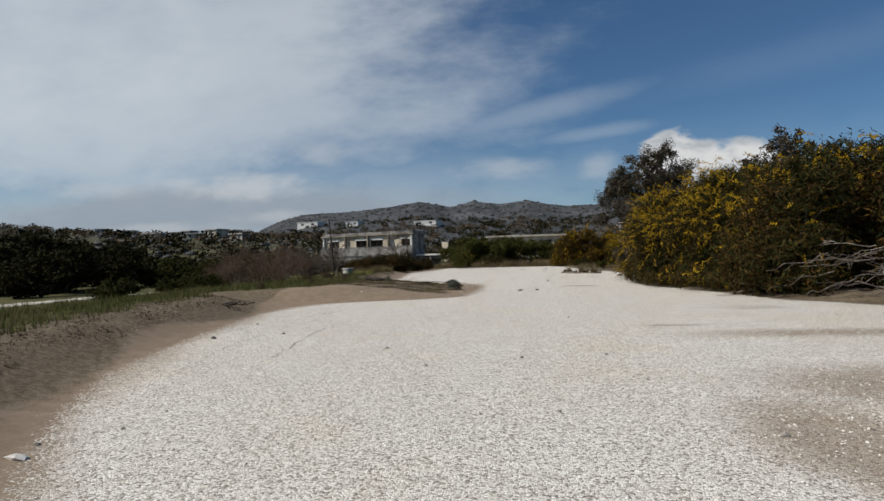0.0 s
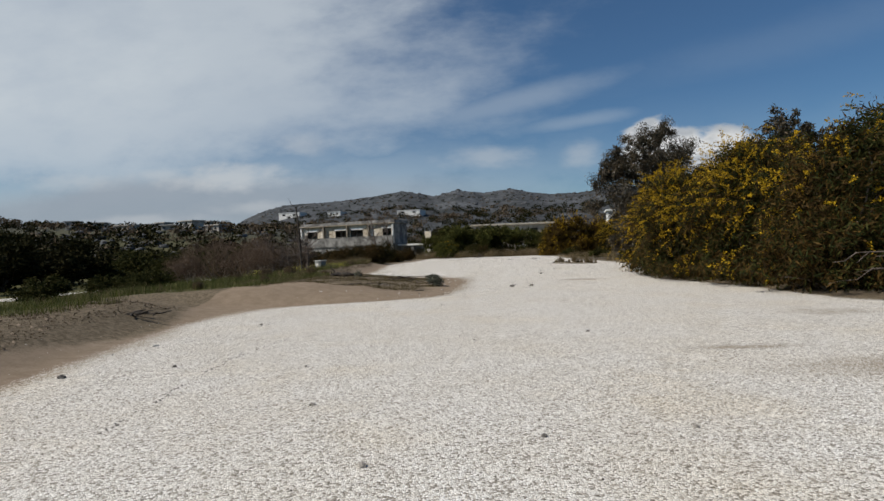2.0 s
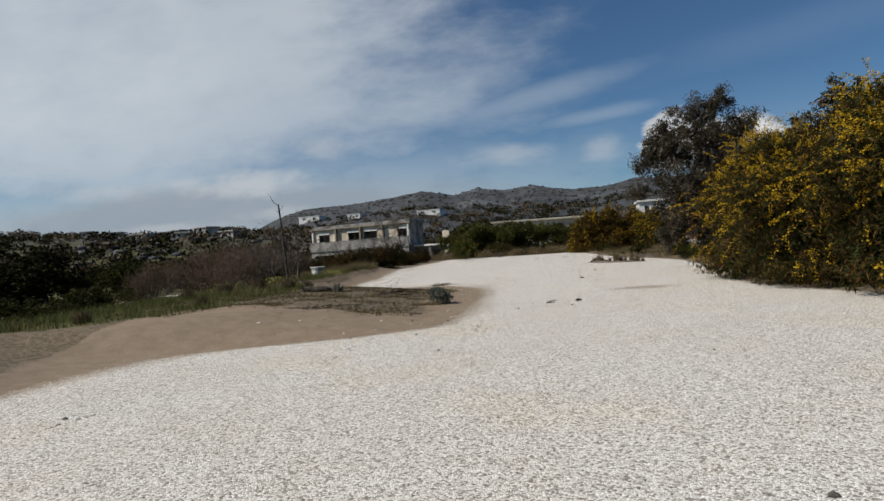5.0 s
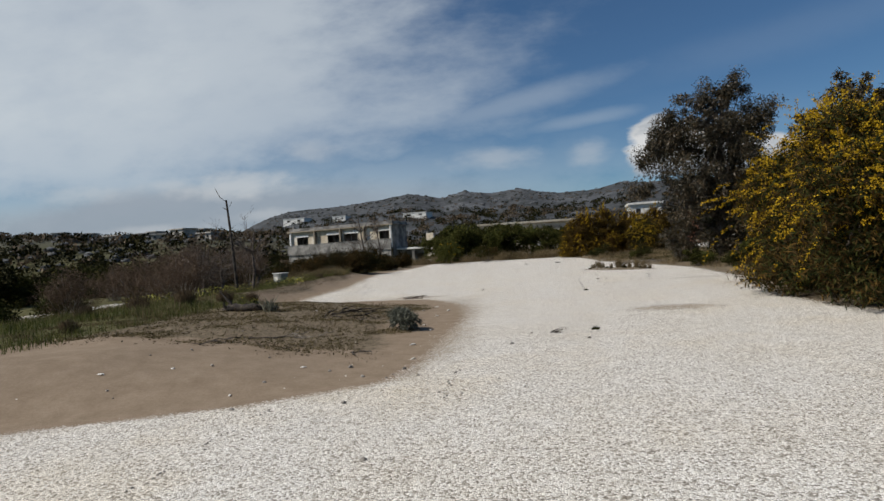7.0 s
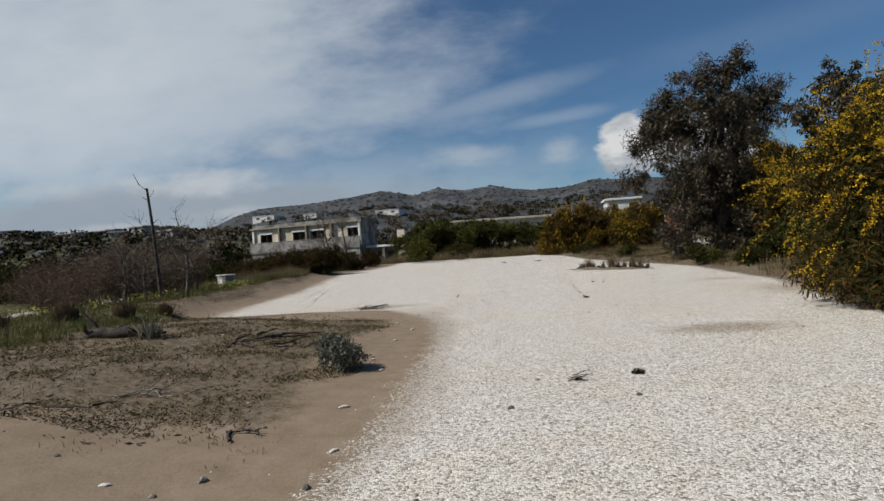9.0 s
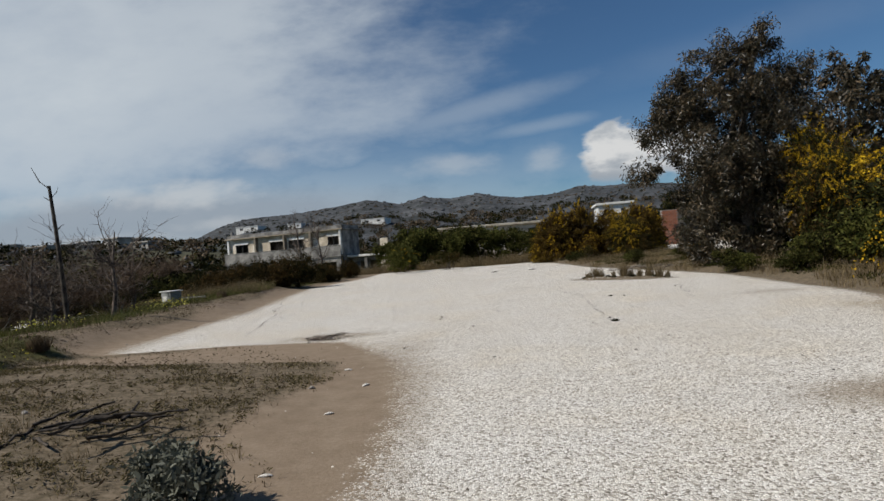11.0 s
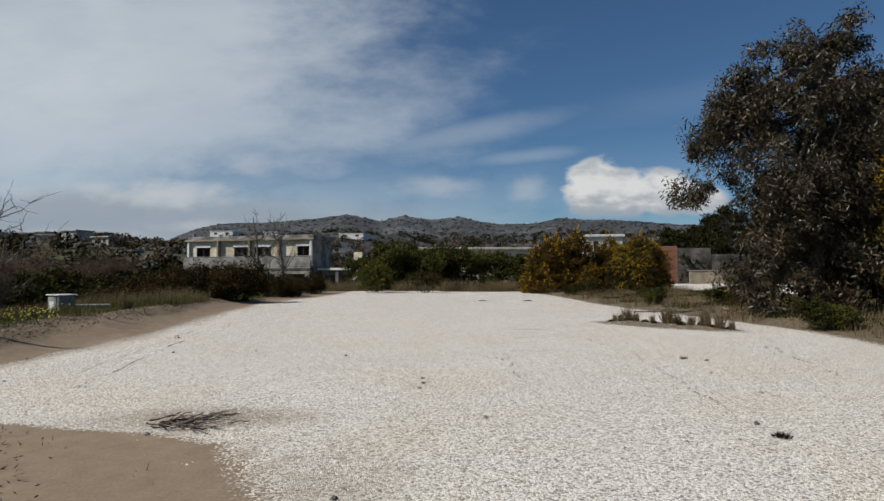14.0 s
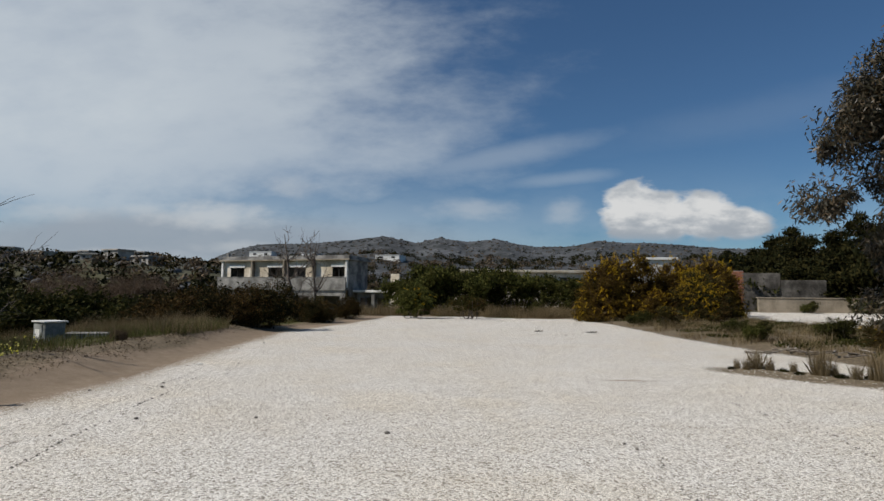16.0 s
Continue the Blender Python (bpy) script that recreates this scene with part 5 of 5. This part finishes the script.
spots += [(srng.uniform(-3, 6), srng.uniform(1, 34)) for k in range(60)] + [(-4.4 + srng.normal(0, 0.5), srng.uniform(30, 46)) for k in range(28)]
spots += [(srng.uniform(-3.5, 0.6), srng.uniform(16.8, 19)) for k in range(16)]
for x, y in spots:
    s = srng.uniform(0.25, 0.7)
    place(st, x, y, srng.uniform(0, 360), s)


def seam(points, seed, label):
    """A thin crooked line of dark grit and weeds in the gravel."""
    rng = np.random.RandomState(seed)
    pts = []
    for (x0, y0), (x1, y1) in zip(points[:-1], points[1:]):
        n = max(2, int(math.hypot(x1 - x0, y1 - y0) / 0.035))
        f = np.linspace(0, 1, n)
        keep = rng.random(n) < 0.55 + 0.4 * np.sin(f * 17 + seed)
        pts.append(np.stack([x0 + (x1 - x0) * f + 0.03 * np.sin(f * 23 + seed) + rng.normal(0, 0.012, n), y0 + (y1 - y0) * f + rng.normal(0, 0.012, n), np.zeros(n)], 1)[keep])
    p = np.concatenate(pts)
    p[:, 2] = height(p[:, 0], p[:, 1]) + 0.003
    return tagged(part("gravel_seam", pebbles(rng, p, 0.014), M_STONE), label, "gravel seam", kind="stuff")


# ---- grass, weeds and scattered gravel ----
def stuff(name, me, material, label, category):
    return tagged(part(name, me, material), label, category, kind="stuff")


def scatter(rng, n, x0, x1, y0, y1, test):
    x, y = rng.uniform(x0, x1, n), rng.uniform(y0, y1, n)
    k = test(x, y)
    x, y = x[k], y[k]
    return np.stack([x, y, height(x, y)], 1)


def left_d(x, y):
    return np.interp(y, LEFT_Y, LEFT_X) - x


rng = np.random.RandomState(201)


def clumpy(x, y, f, lo, seed):
    return lumps(x, y, f, seed) > lo


isle_f = lambda y: sm(y, 13.5, 16.5) * (1 - sm(y, 27.5, 29.5))
bank = scatter(rng, 100000, -13.0, -4.0, -1, 46, lambda x, y: (left_d(x, y) > 1.8 + isle_f(y) * 3.4 + 0.5 * lumps(x, y, 2, 9)) & (x > -10 + 2.5 * lumps(x, y, 0.8, 8)) & clumpy(x, y, 1.3, -0.22, 20))
stuff("bank_grass", blade_mesh(rng, bank, 0.18 * (1 + 1.0 * lumps(bank[:, 0], bank[:, 1], 2.6, 43)), 0.010, 1.2), M_GRASS, "fresh green grass along the sandy bank", "grass")
bank2 = scatter(rng, 45000, -13.0, -5.0, 0, 62, lambda x, y: (left_d(x, y) > 1.9 + isle_f(y) * 3.4) & clumpy(x, y, 0.9, 0.16, 21))
stuff("bank_dry_grass", blade_mesh(rng, bank2, 0.28, 0.009, 0.9), M_DRY, "tall dry grass along the bank", "grass")
weeds = scatter(rng, 330000, -7.0, 0.6, 14, 30, lambda x, y: ((y < 26.2 + 0.6 * lumps(x, y, 1.4, 35)) | (x < -5.3)) & (y > 19.2 + 0.8 * lumps(x, y, 1.4, 35)) & (left_d(x, y) > 1.0 + 0.7 * lumps(x, y, 2.2, 11)) & (lumps(x, y, 3.4, 22) + 0.6 * lumps(x, y, 9.0, 34) + 0.8 * lumps(x, y, 26.0, 39) + rng.normal(0, 0.12, len(x)) > 0.10))
stuff("mound_weeds", leaf_mesh(rng, weeds + np.array([0, 0, 0.006]), 0.032, 0.010, 0.0, 0.30, 0.6), M_MOSS, "low creeping weeds on the sandy mound", "weeds")
stalks = scatter(rng, 12000, -6.0, 0.6, 14, 29, lambda x, y: ((y < 26.6) | (rng.random(len(x)) < 0.12)) & (y > 18.7 + 0.8 * lumps(x, y, 1.4, 35)) & (left_d(x, y) > 0.8 + 0.7 * lumps(x, y, 2.2, 11)) & clumpy(x, y, 2.6, -0.05, 23))
stuff("mound_dry_stalks", blade_mesh(rng, stalks, 0.045, 0.006, 2.0), M_BROWN, "short withered stalks on the sandy mound", "weeds")
tall = scatter(rng, 60, -4.5, 0.2, 20.5, 26.5, lambda x, y: left_d(x, y) > 0.9)
sprig = np.repeat(tall, 14, axis=0) + np.concatenate([rng.normal(0, 0.035, (len(tall) * 14, 2)), np.zeros((len(tall) * 14, 1))], 1)
stuff("mound_sprigs", blade_mesh(rng, sprig, 0.16, 0.004, 1.1), M_DRY, "thin dry sprigs standing on the sandy mound", "weeds")
bits = scatter(rng, 60000, -9.0, -1.5, -2, 50, lambda x, y: (isle_f(y) < 0.5) & (left_d(x, y) > 0.95 + 0.4 * lumps(x, y, 2, 12)) & (left_d(x, y) < 3.0) & clumpy(x, y, 2.6, -0.1, 24))
flakes = scatter(rng, 160000, -10.0, -0.5, -3, 52, lambda x, y: (left_d(x, y) > 1.0 + 0.45 * lumps(x, y, 2.4, 12)) & (left_d(x, y) < 2.6 + isle_f(y) * 3.2 + 0.5 * lumps(x, y, 1.5, 36)) & ((isle_f(y) < 0.5) | ((y > 19) & (rng.random(len(x)) < 0.35))) & (lumps(x, y, 4.5, 37) + rng.normal(0, 0.25, len(x)) > 0.0))
stuff("bank_litter", leaf_mesh(rng, flakes[:60000] + np.array([0, 0, 0.004]), 0.055, 0.016, 0.0, 0.10, 0.35), M_BROWN, "dead leaf litter strewn over the sandy bank", "litter")
clods = scatter(rng, 9000, -10.0, -0.5, -3, 52, lambda x, y: (left_d(x, y) > 1.0 + 0.4 * lumps(x, y, 2.4, 12)) & (left_d(x, y) < 2.4) & (isle_f(y) < 0.5) & (lumps(x, y, 3.5, 38) > -0.05))
stuff("bank_clods", pebbles(rng, clods, 0.030), M_SOIL, "crumbled earth clods on the sandy bank", "clods")
stuff("bank_dry_stalks", blade_mesh(rng, bits, 0.05, 0.007, 2.6), M_BROWN, "withered stalks on the sandy bank", "weeds")
flowers = scatter(rng, 9000, -9.5, -5.2, 27, 37, lambda x, y: clumpy(x, y, 1.5, 0.15, 25) & (left_d(x, y) > 1.8))
flowers = flowers[:650]
stuff("wild_flowers", leaf_mesh(rng, flowers + np.stack([np.zeros(len(flowers)), np.zeros(len(flowers)), rng.uniform(0.10, 0.34, len(flowers))], 1), 0.035, 0.030), M_PETAL, "small yellow wild flowers in the grass", "flowers")
verge = scatter(rng, 100000, 6.0, 17, 25, 70, lambda x, y: (x - np.interp(y, RIGHT_Y, RIGHT_X) > 0.25 + 0.5 * lumps(x, y, 1.4, 13)) & clumpy(x, y, 1.6, 0.02, 26))
stuff("verge_dry_grass", blade_mesh(rng, verge, 0.30 * (1 + 1.2 * lumps(verge[:, 0], verge[:, 1], 2.2, 42)), 0.010, 1.3), M_DRY, "dry grass on the verge beneath the trees", "grass")
verge2 = scatter(rng, 50000, 6.5, 17, 26, 60, lambda x, y: (x - np.interp(y, RIGHT_Y, RIGHT_X) > 0.8) & clumpy(x, y, 1.1, 0.05, 27))
stuff("verge_weeds", leaf_mesh(rng, verge2 + np.array([0, 0, 0.03]), 0.11, 0.03, 0.0, 1.0), M_OLIVE, "low green weeds on the verge", "weeds")
end = scatter(rng, 80000, -9, 12, 63.0, 72, lambda x, y: clumpy(x, y, 1.2, -0.12, 28) & (y > np.where(x < 1.8, 66.6, 64.4) + 0.7 * lumps(x, y, 1.1, 33)))
stuff("end_dry_grass", blade_mesh(rng, end, 0.7 * (1 + 0.9 * lumps(end[:, 0], end[:, 1], 2.0, 41)), 0.011, 1.1), M_DRY, "tall dry grass at the lot's far end", "grass")
reed = scatter(rng, 38000, -13.5, -6.2, 41.5, 48.5, lambda x, y: (left_d(x, y) > 1.3) & clumpy(x, y, 1.0, -0.25, 29))
green_reed = rng.random(len(reed)) < 0.45
stuff("reed_green_grass", blade_mesh(rng, reed[green_reed], 0.34, 0.009, 1.0), M_GRASS, "green grass between the dry stalks", "grass")
reed = reed[~green_reed]
stuff("reed_grass", blade_mesh(rng, reed, 0.46 * (1 + 0.9 * lumps(reed[:, 0], reed[:, 1], 2.5, 40)), 0.008, 0.9), M_DRY, "stand of tall dry reddish grass", "grass")
left = scatter(rng, 60000, -19, -7, -4, 62, lambda x, y: (left_d(x, y) > 3.0) & (x > np.interp(y, LANE_Y, LANE_X) + 1.4 + 0.6 * lumps(x, y, 1.5, 31)) & (y > -1 + 2 * lumps(x, y, 1, 32)) & clumpy(x, y, 0.8, -0.1, 30))
stuff("field_grass", blade_mesh(rng, left, 0.26, 0.015, 0.9), M_GRASS, "rough grass on the lower ground", "grass")


lot = scatter(rng, 130000, -5.5, 9, -2, 40, lambda x, y: (left_d(x, y) < -0.30 + 0.12 * lumps(x, y, 3, 14)) & (x < np.interp(y, RIGHT_Y, RIGHT_X)) & (np.abs(x - 1.5) < 2.5 + 6 * rng.random(len(x))))
stuff("loose_gravel", pebbles(rng, lot, 0.0105), M_PEBBLE, "loose white crushed stones on the lot", "gravel")
strays = scatter(rng, 1100, -5, 1.0, 0, 30, lambda x, y: (left_d(x, y) > -0.1) & (left_d(x, y) < 0.35 + rng.exponential(0.45, len(x))))
stuff("stray_gravel", pebbles(rng, strays, 0.010), M_PEBBLE, "white stones strewn over the sand", "gravel")


# ---- scrub and rocks on the far slopes ----
def far_scrub():
    rng = np.random.RandomState(301)
    n = 7200
    zone = rng.random(n)
    y = np.where(zone < 0.40, rng.uniform(95, 200, n), np.where(zone < 0.86, rng.uniform(200, 440, n), rng.uniform(440, 560, n)))
    x = rng.uniform(-1.0, 1.0, n) * (70 + y * 0.75)
    k = ~((np.abs(x + 18) < 16) & (y < 100))
    x, y = x[k], y[k]
    z = height(x, y)
    s = rng.uniform(0.6, 1.5, len(x)) * (1.15 + (y - 95) / 900) * np.where((y > 150) & (y < 200), 0.7, 1)
    s = s * np.where(y > 440, 0.5, np.where(y > 200, 1.0 + 0.5 * lumps(x, y, 0.03, 50), 1))
    per = 46
    c = np.repeat(np.stack([x, y, z + s * 0.5], 1), per, axis=0)
    sr = np.repeat(s, per)[:, None]
    p = c + unit(rng, len(c)) * (rng.random(len(c)) ** 0.4)[:, None] * sr * np.array([1.5, 1.5, 1.0])
    a, b = unit(rng, len(p)) * sr * 0.30, unit(rng, len(p)) * sr * 0.24
    half = lumps(x, y, 0.05, 51) + rng.normal(0, 0.3, len(x)) > np.where(y < 200, -0.05, -0.12)
    m = np.repeat(half, per)
    q = np.stack([p - a, p - b, p + a, p + b], 1)
    stuff("hillside_scrub", quick_mesh("scrub", q[m], 4), M_DARK, "dark scrub scattered over the far slopes", "scrub")
    stuff("hillside_brush", quick_mesh("brush", q[~m], 4), M_BROWN, "brown leafless brush on the far slopes", "scrub")


far_scrub()


def rocks():
    rng = np.random.RandomState(302)
    verts, faces = [], []
    bm = bmesh.new()
    bmesh.ops.create_icosphere(bm, subdivisions=1, radius=1.0)
    base = np.array([v.co[:] for v in bm.verts])
    tri = np.array([[v.index for v in f.verts] for f in bm.faces])
    bm.free()
    for k in range(1700):
        if k < 160:
            x, y = rng.uniform(-115, -45), rng.uniform(115, 160)
            s = rng.uniform(0.4, 1.3)
        else:
            y = rng.uniform(450, 705)
            x = rng.uniform(-360, 420)
            s = rng.uniform(0.4, 1.0) ** 2 * 1.6
        p = base * rng.uniform(0.65, 1.15, (len(base), 1)) * np.array([1.6, 1.2, 0.8]) * s + np.array([x, y, float(height(x, y))])
        faces.append(tri + len(verts) * len(base))
        verts.append(p)
    stuff("hillside_rocks", indexed_mesh("rocks", np.concatenate(verts), np.concatenate(faces)), M_ROCK, "pale limestone outcrops on the far slopes", "rocks")


rocks()

for k, line in enumerate((((-0.9, 14.9), (-0.7, 16.8)), ((4.0, 29.0), (4.5, 33.4), (4.2, 35.0)), ((6.4, 31.0), (7.2, 33.9)), ((0.9, 17.0), (1.0, 18.4)), ((-3.4, 9.8), (-2.2, 13.8)), ((-3.0, 30.4), (-3.9, 36.5)), ((2.2, 30.5), (2.4, 33.0)))):
    seam(line, 400 + k, "thin line of dark grit in the gravel")
for k, line in enumerate((((-2.1, 5.2), (-2.6, 8.0), (-2.4, 11.6)), ((-1.4, 6.4), (-1.7, 9.4), (-1.5, 11.0)), ((-3.6, 31.4), (-4.3, 37.5)))):
    seam(line, 420 + k, "thin line of dark grit in the gravel")
grit = scatter(rng, 3600, -5, 9, -1, 46, lambda x, y: (left_d(x, y) < -0.2) & (x < np.interp(y, RIGHT_Y, RIGHT_X)))
stuff("dark_grit", pebbles(rng, grit, 0.011), M_TWIG, "tiny dark bits strewn over the gravel", "grit")
